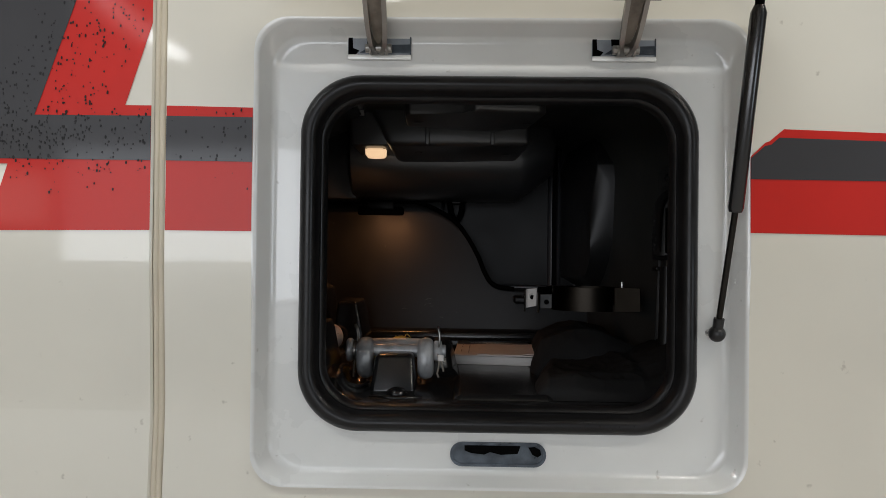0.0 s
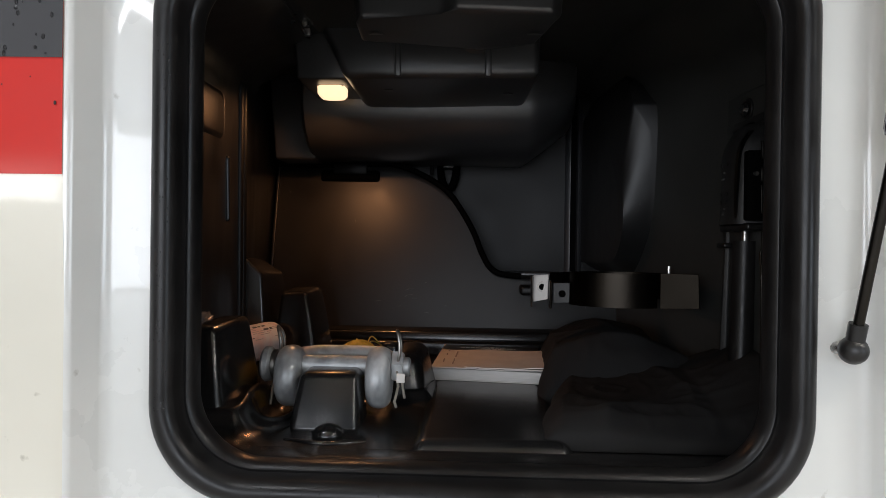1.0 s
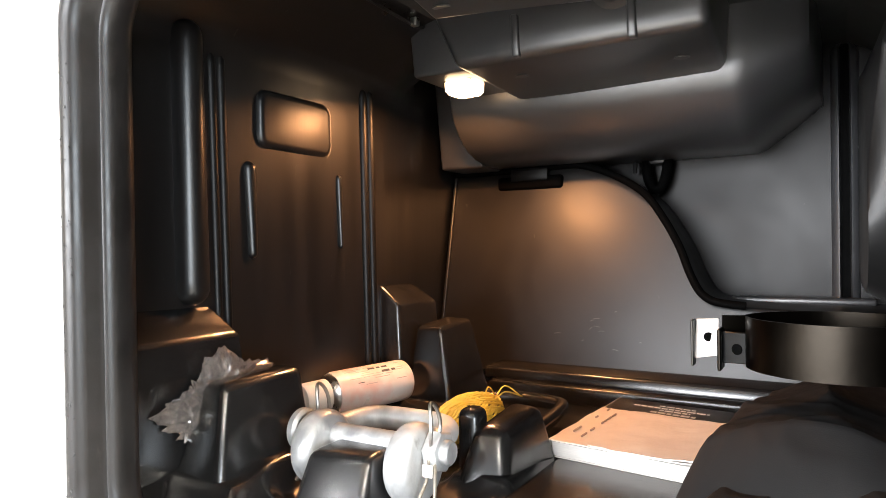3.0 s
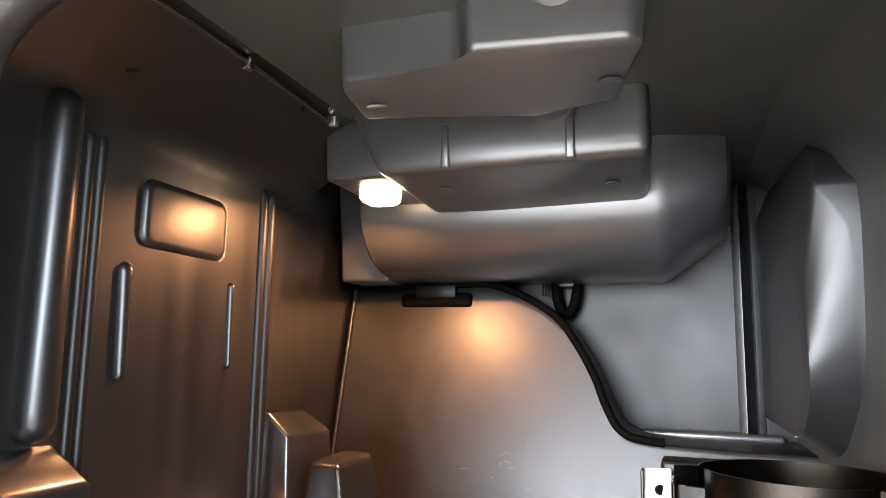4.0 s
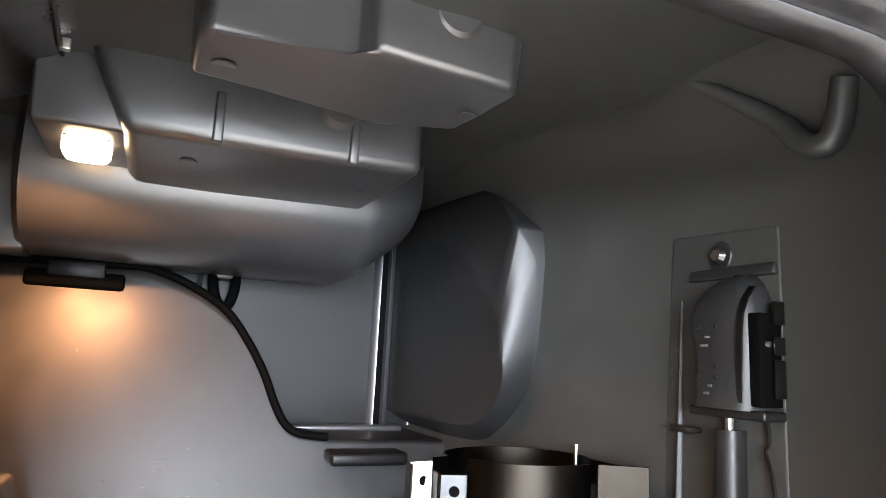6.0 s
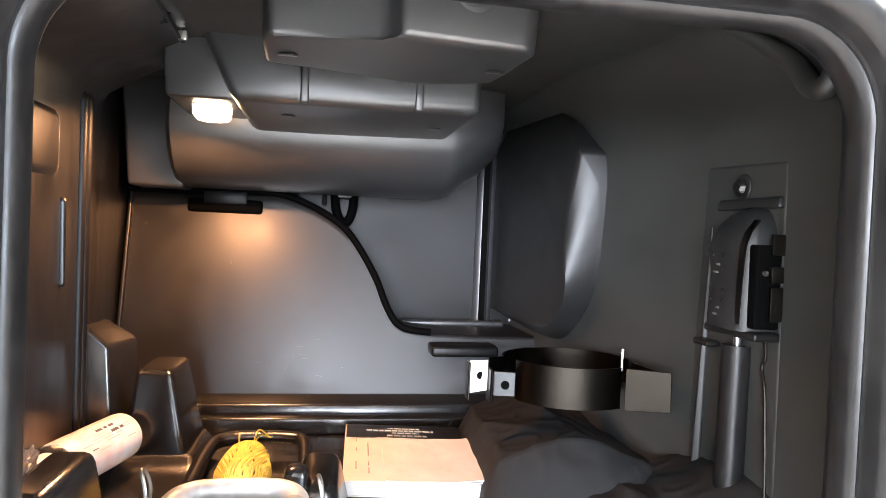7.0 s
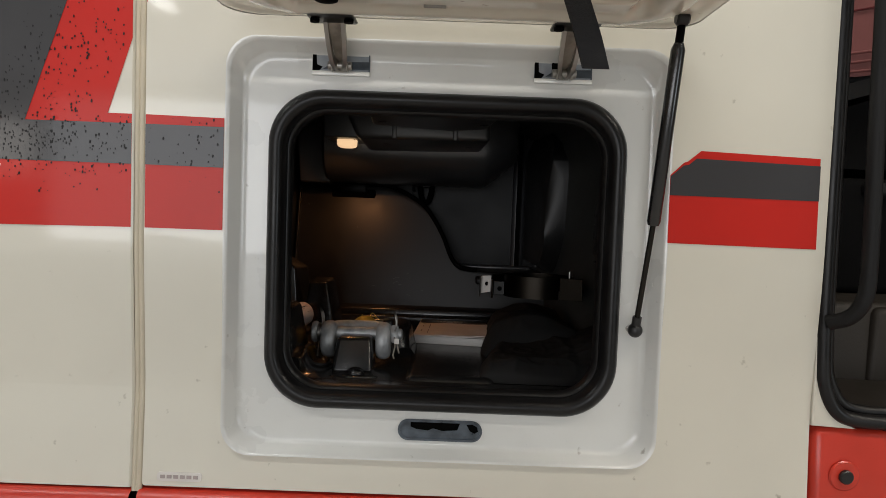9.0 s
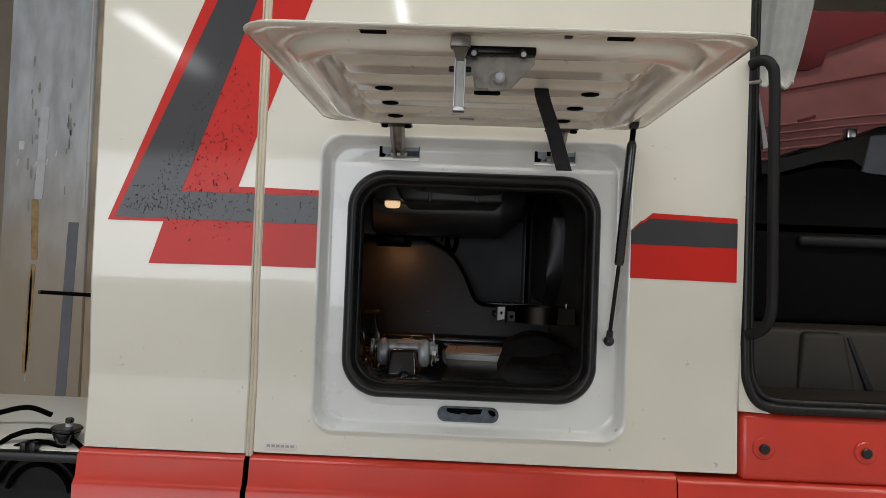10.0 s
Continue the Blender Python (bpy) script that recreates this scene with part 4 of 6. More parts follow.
part("floor_block", hexa([(-0.118, 0.308, ZF), (-0.060, 0.326, ZF), (-0.052, 0.448, ZF), (-0.120, 0.450, ZF)], [(-0.106, 0.338, 1.437), (-0.073, 0.346, 1.434), (-0.068, 0.436, 1.442), (-0.108, 0.436, 1.444)], 0.013, 5), PLASTIC_SHINY, locker)
part("floor_lip", tube(curve_points([(-0.205, 0.146, 1.3715), (-0.190, 0.141, 1.3725), (-0.175, 0.134, 1.373), (-0.160, 0.131, 1.373), (-0.145, 0.134, 1.373), (-0.130, 0.141, 1.3725), (-0.116, 0.146, 1.3715)], 6), 0.0034, 10), PLASTIC_SHINY, locker)
part("block_post", block(-0.128, -0.102, 0.340, 0.370, ZF, 1.452, 0.010, 4), PLASTIC_SHINY, locker)
# the floor flares up into the blocks
FEET = [(-0.352, -0.264, 0.158, 0.290, 0.030), (-0.206, -0.130, 0.176, 0.243, 0.006), (-0.120, -0.058, 0.325, 0.436, 0.020), (-0.346, -0.260, 0.567, 0.69, 0.022), (-0.420, -0.352, 0.08, 0.325, 0.026)]


def flare(x, y):
    h = 0.0
    for x0, x1, y0, y1, top in FEET:
        gap = math.hypot(max(x0 - x, 0, x - x1), max(y0 - y, 0, y - y1))
        h = max(h, top * math.exp(-gap / 0.013))
    bowl = math.hypot((x + 0.243) / 0.026, (y - 0.232) / 0.045)
    h += 0.010 * math.exp(-((bowl - 1.0) / 0.30) ** 2)
    edge = min(1, max(0, (y - 0.10) / 0.02)) * min(1, max(0, (-0.035 - x) / 0.03)) * min(1, max(0, (0.71 - y) / 0.02))
    return h * edge


fb = bmesh.new()
FX, FY = 100, 150
gv = [[fb.verts.new((-0.40 + 0.37 * i / FX, 0.09 + 0.63 * k / FY, ZF + 0.0006 + flare(-0.40 + 0.37 * i / FX, 0.09 + 0.63 * k / FY))) for i in range(FX + 1)] for k in range(FY + 1)]
for k in range(FY):
    for i in range(FX):
        fb.faces.new((gv[k][i], gv[k][i + 1], gv[k + 1][i + 1], gv[k + 1][i]))
part("floor_moulding", fb, PLASTIC_SHINY, locker, "", 70)
# shallow bowl with a raised rim behind the shackle
part("tray_rim", tube(curve_points([(-0.245, 0.47, 1.385), (-0.240, 0.60, 1.392), (-0.215, 0.632, 1.396), (-0.135, 0.632, 1.396), (-0.112, 0.605, 1.394), (-0.108, 0.48, 1.388)], 5), 0.010, 10), PLASTIC_SHINY, locker)

# back: sloping lower panel with its curved top edge
crest = curve_points([(-0.43, 0, 1.757), (-0.33, 0, 1.757), (-0.215, 0, 1.760), (-0.170, 0, 1.758), (-0.113, 0, 1.737), (-0.061, 0, 1.704), (-0.028, 0, 1.662), (0.000, 0, 1.613), (0.019, 0, 1.567), (0.040, 0, 1.536), (0.080, 0, 1.5245), (0.20, 0, 1.520), (0.315, 0, 1.520)], 5)
rows = []
for k in range(25):
    rows.append([(p.x, back_y(p.x, 1.40 + (p.z - 0.003 - 1.40) * k / 24), 1.40 + (p.z - 0.003 - 1.40) * k / 24) for p in crest])
rows.append([(p.x, back_y(p.x, p.z) + 0.0015, p.z - 0.0008) for p in crest])
rows.append([(p.x, back_y(p.x, p.z) + 0.005, p.z) for p in crest])
rows.append([(p.x, 1.0, p.z) for p in crest])
part("lower_back_panel", loft(rows, closed=False), PLASTIC, locker)
rng = random.Random(31)
for k in range(11):
    sx, sz = rng.gauss(-0.15, 0.05), rng.gauss(1.475, 0.025)
    a, ln = rng.uniform(-0.5, 0.9), rng.uniform(0.003, 0.012)
    ex, ez = sx + ln * math.cos(a), sz + ln * math.sin(a)
    part("scratch", tube([(sx, back_y(sx, sz) + 0.0001, sz), ((sx + ex) / 2, back_y(sx, (sz + ez) / 2) + 0.0001, (sz + ez) / 2 + 0.0006), (ex, back_y(ex, ez) + 0.0001, ez)], 0.0005, 5), SCRATCH, locker)
part("upper_back_panel", block(-0.45, 0.33, 0.990, 1.02, 1.50, 1.95, 0.0), BACK_PLASTIC, locker)
part("back_corner_strip", tube([(-0.4265, back_y(0, z) - 0.001, z) for z in (1.42, 1.46, 1.50, 1.55, 1.60, 1.65, 1.70, 1.754)], 0.0042, 10), PLASTIC, locker)
# slot pressed into the upper back panel
SLOT_X = 0.2290
sp, sp1, sp15, sp2 = (rr(SLOT_X - w, SLOT_X + w, 1.521 - w, 1.938, w - 0.0005, 8, 4) for w in (0.0205, 0.0170, 0.0085, 0.0065))
part("pressed_slot", loft([[(x, 0.992, z) for x, z in sp], [(x, 0.981, z) for x, z in sp1], [(x, 0.978, z) for x, z in sp15], [(x, 0.9885, z) for x, z in sp2]]), FOAM_GREY, locker, "", 60)
# near-black strip: the groove's shade is put into its colour
part("slot_shade", loft([[(x, 0.9886, z) for x, z in sp2], [(SLOT_X + (x - SLOT_X) * 0.5, 0.9892, z) for x, z in sp2]], caps=(False, True)), CABLE, locker)
flange = curve_points([(0.258, 0.986, 1.79), (0.268, 0.984, 1.737), (0.277, 0.983, 1.679), (0.285, 0.982, 1.604), (0.289, 0.982, 1.528)], 6)
part("back_flange", tube(flange, 0.0055, 10), FOAM_GREY, locker)
part("shelf_bead", block(0.06, 0.27, 0.955, 0.985, 1.517, 1.530, 0.005, 3), FOAM_GREY, locker)

# right wall, its big pad and the front corner
plan = [(0.352, 0.06), (0.350, 0.2), (XR + 0.002, 0.36), (0.322, 0.46), (0.301, 0.55), (0.296, 0.60), (0.292, 1.0)]
cove = [(0.0, z) for z in (1.36, 1.5, 1.7, 1.85)] + [(0.075 * (1 - math.cos(radians(a))), 1.8635 + 0.075 * math.sin(radians(a))) for a in range(0, 91, 10)]
part("right_wall", loft([[(x - d, y, z) for x, y in plan] for d, z in cove], closed=False), ROUGH_PLASTIC, locker, "", 60)
# the big pad: x, y, z round its shoulder, and y, z round its face, from the back above
PAD_WALL = [(0.297, 0.985, 1.990), (0.288, 0.80, 1.950), (0.277, 0.66, 1.893), (0.262, 0.556, 1.828), (0.277, 0.551, 1.806), (0.290, 0.549, 1.783), (0.296, 0.554, 1.72), (0.296, 0.563, 1.655), (0.297, 0.586, 1.606), (0.297, 0.633, 1.566), (0.297, 0.70, 1.536), (0.297, 0.82, 1.528), (0.297, 0.985, 1.528)]
PAD_FACE = [(0.985, 1.875), (0.78, 1.832), (0.68, 1.796), (0.575, 1.706), (0.569, 1.690), (0.565, 1.674), (0.561, 1.655), (0.559, 1.633), (0.567, 1.611), (0.592, 1.586), (0.636, 1.566), (0.72, 1.558), (0.985, 1.555)]


def pad_ring(f, base=0.0, sunk=0.0, shrink=1.0):
    """The pad's outline a share f of the way from its shoulder to its face."""
    out = []
    for (xa, ya, za), (yb, zb) in zip(PAD_WALL, PAD_FACE):
        x, y, z = xa + (0.249 - xa) * f, ya + (yb - ya) * f, za + (zb - za) * f
        out.append((base or x - sunk, y if y > 0.98 else 0.78 + (y - 0.78) * shrink, 1.69 + (z - 1.69) * shrink))
    return curve_points(out[:4], 5)[:-1] + curve_points(out[3:6], 5)[:-1] + curve_points(out[5:], 5)


pad = loft([pad_ring(0, 0.330), pad_ring(0), pad_ring(0.04, 0, 0.0004), *(pad_ring(k / 8) for k in range(1, 8)), pad_ring(0.96, 0, 0.0002), pad_ring(1.0, 0, 0.0004), pad_ring(1.0, 0, 0.001, 0.95), pad_ring(1.0, 0, 0.002, 0.85)], closed=False)
pad_end = bmesh.new()
pad_end.faces.new([pad_end.verts.new(p) for p in pad_ring(1.0, 0, 0.002, 0.85)])
part("wall_pad", pad, PAD_PLASTIC, locker, "", 70)
part("wall_pad_face", pad_end, PAD_PLASTIC, locker, "", 24)
# corner gusset with a rounded tip
part("corner_gusset", tube(curve_points([(0.290, 0.300, 1.952), (0.336, 0.226, 1.890), (0.340, 0.192, 1.855), (0.340, 0.172, 1.848), (0.342, 0.160, 1.865), (0.338, 0.150, 1.90)], 6), 0.010, 12, radii=[0.006 + 0.005 * min(1, k / 8) for k in range(31)]), ROUGH_PLASTIC, locker)


# ceiling and what steps down from it
tagged(part("locker_ceiling", block(-0.43, 0.36, 0.05, 1.0, ZC, ZC + 0.02, 0.0), ROUGH_PLASTIC, locker))
STEP = [(-0.164, 0.320, 1.883), (-0.155, 0.301, 1.887), (-0.046, 0.301, 1.887), (-0.036, 0.294, 1.888), (-0.028, 0.280, 1.891), (0.098, 0.291, 1.889), (0.111, 0.303, 1.887), (0.093, 0.340, 1.879), (0.082, 0.376, 1.872), (0.004, 0.394, 1.868), (-0.020, 0.378, 1.871), (-0.163, 0.368, 1.873)]
STEP_UP = [(x - 0.003 if x < 0 else x + 0.003, y - 0.008 if y < 0.33 else y + 0.055, 1.965) for x, y, z in STEP]
part("bunk_step", plan_block(STEP, STEP_UP, 0.0085, 4), FOAM_GREY, locker)
for cx in (-0.140, 0.078):
    part("step_boss", disc((cx, 0.345, 1.8785), (0, 0.12, -1), 0.0105, 0.0016, 20, 0.0008), FOAM_GREY, locker)
part("step_dome", disc((0.040, 0.290, 1.944), (0, -1, -0.08), 0.027, 0.013, 32, 0.007), FOAM_GREY, locker)
part("bunk_step", hexa([(-0.216, 0.506, 1.858), (0.104, 0.506, 1.860), (0.090, 0.728, 1.850), (-0.206, 0.690, 1.844)], [(-0.262, 0.502, 1.96), (0.102, 0.502, 1.96), (0.098, 0.74, 1.96), (-0.258, 0.74, 1.96)], 0.013, 5), FOAM_GREY, locker)
part("bunk_step", hexa([(-0.300, 0.534, 1.862), (-0.20, 0.534, 1.862), (-0.20, 0.70, 1.862), (-0.300, 0.70, 1.862)], [(-0.306, 0.530, 1.96), (-0.20, 0.530, 1.96), (-0.20, 0.70, 1.96), (-0.306, 0.70, 1.96)], 0.005, 3), FOAM_GREY, locker)
for rx in (-0.127, 0.019):
    part("step_rib", hexa([(rx - 0.0055, 0.5035, 1.860), (rx + 0.0055, 0.5035, 1.860), (rx + 0.0055, 0.52, 1.860), (rx - 0.0055, 0.52, 1.860)], [(rx - 0.005, 0.4985, 1.912), (rx + 0.005, 0.4985, 1.912), (rx + 0.005, 0.52, 1.912), (rx - 0.005, 0.52, 1.912)], 0.0025, 3), FOAM_GREY, locker)
for cx, cy in ((-0.150, 0.575), (0.055, 0.60), (-0.045, 0.685)):
    part("step_boss", disc((cx, cy, 1.8535), (0, 0.02, -1), 0.0095, 0.0016, 20, 0.0008), FOAM_GREY, locker)
part("step_dome", disc((0.000, 0.510, 1.926), (0, -1, -0.08), 0.030, 0.015, 32, 0.007), FOAM_GREY, locker)

# rounded duct behind the steps
duct_prof = [(0.690, 1.96), (0.690, 1.865), (0.692, 1.845), (0.700, 1.826), (0.716, 1.806), (0.740, 1.786), (0.775, 1.771), (0.815, 1.7635), (0.860, 1.7635), (0.990, 1.770)]


def duct_loop(x, k, dz):
    return [(x, 0.99 - (0.99 - y) * k, z + (dz * (1.96 - z) / 0.2)) for y, z in duct_prof]


dx = [(-0.328, 1.0, 0.0), (0.100, 1.0, 0.0), (0.110, 0.998, 0.003), (0.120, 0.992, 0.010), (0.178, 0.93, 0.056), (0.190, 0.90, 0.068), (0.197, 0.80, 0.074), (0.199, 0.10, 0.075)]
part("duct", loft([duct_loop(*d) for d in [(-0.336, 0.60, 0.02), (-0.336, 0.96, 0.004)] + dx], closed=False), FOAM_GREY, locker, "", 30)
part("duct_side", hexa([(-0.412, 0.795, 1.760), (-0.325, 0.795, 1.760), (-0.325, 0.98, 1.760), (-0.412, 0.98, 1.760)], [(-0.43, 0.800, 1.96), (-0.325, 0.800, 1.96), (-0.325, 0.98, 1.96), (-0.43, 0.98, 1.96)], 0.006, 3), FOAM_GREY, locker)

# cable in clips along the crest
cpts = [(p.x, back_y(p.x, p.z) - 0.004, p.z + 0.002) for p in crest if p.x < 0.12]
cable = thing("wiring_cable", "black cable clipped along the locker's back panel", "cable")
part("sheath", tube(cpts, 0.0063, 12), CABLE, cable)
clip = part("clip_box", block(-0.333, -0.205, 0.868, 0.93, 1.7225, 1.747, 0.006, 3), CABLE, cable, "black clip housing")
part("clip_lid", block(-0.305, -0.232, 0.866, 0.875, 1.738, 1.7605, 0.003, 2), BACK_PLASTIC, clip)
for cx in (-0.298, -0.215):
    part("clip_pin", disc((cx, 0.885, 1.752), (0, 0, 1), 0.004, 0.012, 10, 0.001), CABLE, clip)
loop_hook = thing("hook_loop", "small black hook loop on the locker's back", "hook")
part("loop", tube(curve_points([(-0.078, 0.965, 1.775), (-0.076, 0.955, 1.745), (-0.068, 0.951, 1.722), (-0.059, 0.950, 1.716), (-0.050, 0.951, 1.722), (-0.043, 0.955, 1.745), (-0.041, 0.965, 1.775)], 5), 0.0088, 12), CABLE, loop_hook)
part("mount", block(-0.082, -0.037, 0.955, 0.991, 1.762, 1.785, 0.004, 2), PLASTIC, loop_hook)
part("peg", tube([(-0.098, 0.958, 1.775), (-0.098, 0.955, 1.748)], 0.004, 8), PLASTIC, loop_hook)

# lamp on the side of the step
lamp = thing("locker_lamp", "small lit amber lamp under the bunk step", "lamp")
part("housing", block(-0.275, -0.229, 0.575, 0.621, 1.8600, 1.868, 0.003, 3), FOAM_GREY, lamp)
part("lens", loft([[(x, y, 1.8615) for x, y in rr(-0.276, -0.228, 0.574, 0.622, 0.010, 6, 3)], [(x, y, 1.8490) for x, y in rr(-0.2755, -0.2285, 0.5745, 0.6215, 0.010, 6, 3)], [(x, y, 1.8440) for x, y in rr(-0.272, -0.232, 0.578, 0.618, 0.010, 6, 3)], [(x, y, 1.8420) for x, y in rr(-0.265, -0.239, 0.585, 0.611, 0.008, 6, 3)]], caps=(True, True)), LENS, lamp, "glowing warm lens")
wire = thing("lamp_wire", "thin black wire with clips along the ceiling edge", "wire")
part("wire_run", tube(curve_points([(-0.272, 0.12, 1.930), (-0.272, 0.323, 1.929), (-0.277, 0.499, 1.925), (-0.279, 0.535, 1.932)], 6), 0.0022, 8), PAD_PLASTIC, wire)
for sy in (0.323, 0.499):
    part("clip", block(-0.279, -0.268, sy - 0.005, sy + 0.005, 1.922, 1.934, 0.002, 2), STEEL, wire, "bright wire clip")

# ---- bottle holder band on the right ----
band = thing("bottle_holder", "dark spring steel band clamp with a zinc bracket", "clamp")
ZB0, ZB1 = 1.510, 1.556


def strip_wall(points, z0, z1, thick):
    pts = [Vector((x, y, 0)) for x, y in points]
    loops = []
    for i, p in enumerate(pts):
        d = (pts[min(i + 1, len(pts) - 1)] - pts[max(i - 1, 0)]).normalized()
        nrm = Vector((-d.y, d.x, 0)) * thick / 2
        loops.append([(p.x + nrm.x, p.y + nrm.y, z0), (p.x - nrm.x, p.y - nrm.y, z0), (p.x - nrm.x, p.y - nrm.y, z1), (p.x + nrm.x, p.y + nrm.y, z1)])
    return loft(loops, caps=(True, True))


bc = Vector((0.222, 0.452))
front_arc = [(bc.x + 0.080 * math.cos(radians(a)), bc.y + 0.072 * math.sin(radians(a))) for a in range(194, 306, 7)]
back_arc = [(bc.x + 0.084 * math.cos(radians(a)), bc.y + 0.016 + 0.078 * math.sin(radians(a))) for a in range(176, -30, -9)]
part("front_band", strip_wall(front_arc, ZB0 - 0.008, ZB1 - 0.005, 0.0022), CLAMP_STEEL, band)
part("rear_band", strip_wall([(0.118, 0.466)] + back_arc + [(0.304, 0.402), (0.3085, 0.358)], ZB0 - 0.003, ZB1 - 0.008, 0.0022), CLAMP_STEEL, band)
part("end_plate", hexa([(0.262, 0.3785, 1.502), (0.309, 0.3545, 1.505), (0.310, 0.3565, 1.505), (0.263, 0.3805, 1.502)], [(0.262, 0.3775, 1.5525), (0.307, 0.3535, 1.5525), (0.308, 0.3555, 1.5525), (0.263, 0.3795, 1.5525)], 0.0006, 1), CLAMP_STEEL, band, "blackened end plate")
bk = part("bracket_plate", hexa([(0.090, 0.463, 1.502), (0.114, 0.458, 1.507), (0.115, 0.461, 1.507), (0.091, 0.466, 1.502)], [(0.092, 0.467, 1.543), (0.115, 0.461, 1.545), (0.116, 0.464, 1.545), (0.093, 0.470, 1.543)], 0.001, 1), PAPER, band, "white painted clamp plate with a hole")
part("plate_boss", disc((0.1050, 0.4622, 1.5255), (0.22, -1, 0), 0.0085, 0.0012, 20, 0.0005), PAPER, bk)
part("plate_hole", disc((0.1052, 0.4612, 1.5255), (0.22, -1, 0), 0.0048, 0.0008, 16), CABLE, bk)
part("plate_lip", block(0.0885, 0.0915, 0.455, 0.470, 1.495, 1.543, 0.001, 1), DULL_STEEL, bk)
tab = part("bracket_tab", hexa([(0.119, 0.453, 1.501), (0.147, 0.441, 1.503), (0.148, 0.444, 1.503), (0.120, 0.456, 1.501)], [(0.119, 0.453, 1.533), (0.147, 0.441, 1.534), (0.148, 0.444, 1.534), (0.120, 0.456, 1.533)], 0.001, 1), TAB_STEEL, band, "zinc clamp tab with a hole")
part("tab_hole", disc((0.1345, 0.4466, 1.5165), (-0.39, -0.92, 0), 0.0055, 0.0012, 16), CABLE, tab)
part("hook_lip", block(0.1155, 0.1195, 0.446, 0.470, 1.493, 1.536, 0.0015, 1), CLAMP_STEEL, band)
part("screw", tube([(0.300, 0.470, 1.530), (0.300, 0.470, 1.560)], 0.0025, 8), STEEL, band, "small bright screw end")
part("arm", tube([(0.290, 0.45, 1.525), (0.315, 0.465, 1.525), (0.338, 0.47, 1.525)], 0.006, 8), CLAMP_STEEL, band)
part("mount", block(0.095, 0.215, 0.780, 0.840, 1.488, 1.508, 0.006, 3), BACK_PLASTIC, band, "black mounting block on the back panel")

# ---- latch box on the right wall ----
latch = thing("lock_mechanism", "black plastic lock cover on a moulded wall plate", "lock")
part("wall_plate", hexa([(0.3482, 0.222, 1.40), (0.3436, 0.384, 1.40), (0.36, 0.384, 1.40), (0.36, 0.222, 1.40)], [(0.3484, 0.226, 1.790), (0.3448, 0.362, 1.794), (0.36, 0.362, 1.794), (0.36, 0.226, 1.790)], 0.005, 5), ROUGH_PLASTIC, latch)
part("plate_ridge", hexa([(0.333, 0.352, 1.40), (0.341, 0.346, 1.40), (0.352, 0.350, 1.40), (0.350, 0.368, 1.40)], [(0.343, 0.348, 1.725), (0.346, 0.345, 1.725), (0.352, 0.347, 1.725), (0.350, 0.353, 1.725)], 0.005, 4), PAD_PLASTIC, latch)
part("bolt", disc((0.346, 0.294, 1.766), (-1, -0.1, 0), 0.0095, 0.009, 18, 0.004), PLASTIC_SHINY, latch)
part("washer", disc((0.347, 0.294, 1.766), (-1, 0, 0), 0.015, 0.003, 20, 0.001), PLASTIC, latch)
part("pocket_rim", hexa([(0.341, 0.228, 1.742), (0.340, 0.335, 1.742), (0.35, 0.335, 1.742), (0.35, 0.228, 1.742)], [(0.344, 0.230, 1.754), (0.343, 0.333, 1.754), (0.35, 0.333, 1.754), (0.35, 0.230, 1.754)], 0.003, 3), PAD_PLASTIC, latch)


def cover_loop(z):
    """A level cut of the lock cover: a domed head above, a narrower shank below."""
    f = max(0.0, (z - 1.694) / 0.050)
    head = math.sqrt(max(0.0, 1 - f * f))
    y1, y0 = 0.262 + 0.050 * head - (0.008 if z < 1.69 else 0), 0.262 - 0.026 * head
    xf = 0.346 - 0.031 * head ** 0.7 - (0.0 if z > 1.69 else 0.004 * (1.69 - z) / 0.07)
    cut = [(0.348, y1 + 0.003), (xf + 0.010, y1), (xf + 0.003, y1 - 0.005), (xf, y1 - 0.013), (xf, y0 + 0.011), (xf + 0.004, y0 + 0.004), (xf + 0.012, y0), (0.348, y0 - 0.002)]
    return [(x, y, z) for x, y in cut]


cover = part("cover", loft([cover_loop(1.618), cover_loop(1.624)] + [cover_loop(1.63 + 0.06 * k / 4) for k in range(5)] + [cover_loop(1.694 + 0.0495 * math.sin(math.pi / 2 * k / 8)) for k in range(1, 9)], closed=False), PAD_PLASTIC, latch, "black lock cover", 50)
part("cover_base", block(0.318, 0.347, 0.222, 0.312, 1.610, 1.619, 0.003, 3), RUBBER, cover)
# the highlight along the cover's edge is built as a bright strip
part("edge_highlight", loft([[(x + a, y + b, z) for x, y in ((0.3135, 0.2415), (0.3120, 0.2465), (0.3155, 0.2480), (0.3170, 0.2425))] for z, a, b in ((1.625, 0, 0), (1.66, 0, 0), (1.69, 0.001, 0), (1.705, 0.002, -0.001), (1.718, 0.006, -0.002), (1.730, 0.014, -0.004))], caps=(True, True)), TAB_STEEL, cover, "steel strip for the highlight along the cover edge")
part("slot", block(0.320, 0.3475, 0.2265, 0.2400, 1.622, 1.705, 0.002, 2), CABLE, latch)
for z0, z1 in ((1.630, 1.664), (1.668, 1.684), (1.695, 1.716)):
    part("steel_tab", block(0.334, 0.3475, 0.2225, 0.2265, z0, z1, 0.0012, 2), DULL_STEEL, latch, "dull steel lock tab")
part("cross_pin", tube([(0.322, 0.242, 1.679), (0.330, 0.224, 1.677)], 0.0026, 8), STEEL, latch, "bright steel cross pin")
for dy, z, w in ((0.279, 1.682, 0.006), (0.283, 1.674, 0.009), (0.277, 1.637, 0.005), (0.281, 1.630, 0.007)):
    part("worn_print", block(0.3112, 0.3120, dy - w / 2, dy + w / 2, z, z + 0.0022, 0), SCRATCH, cover, "worn pale print")
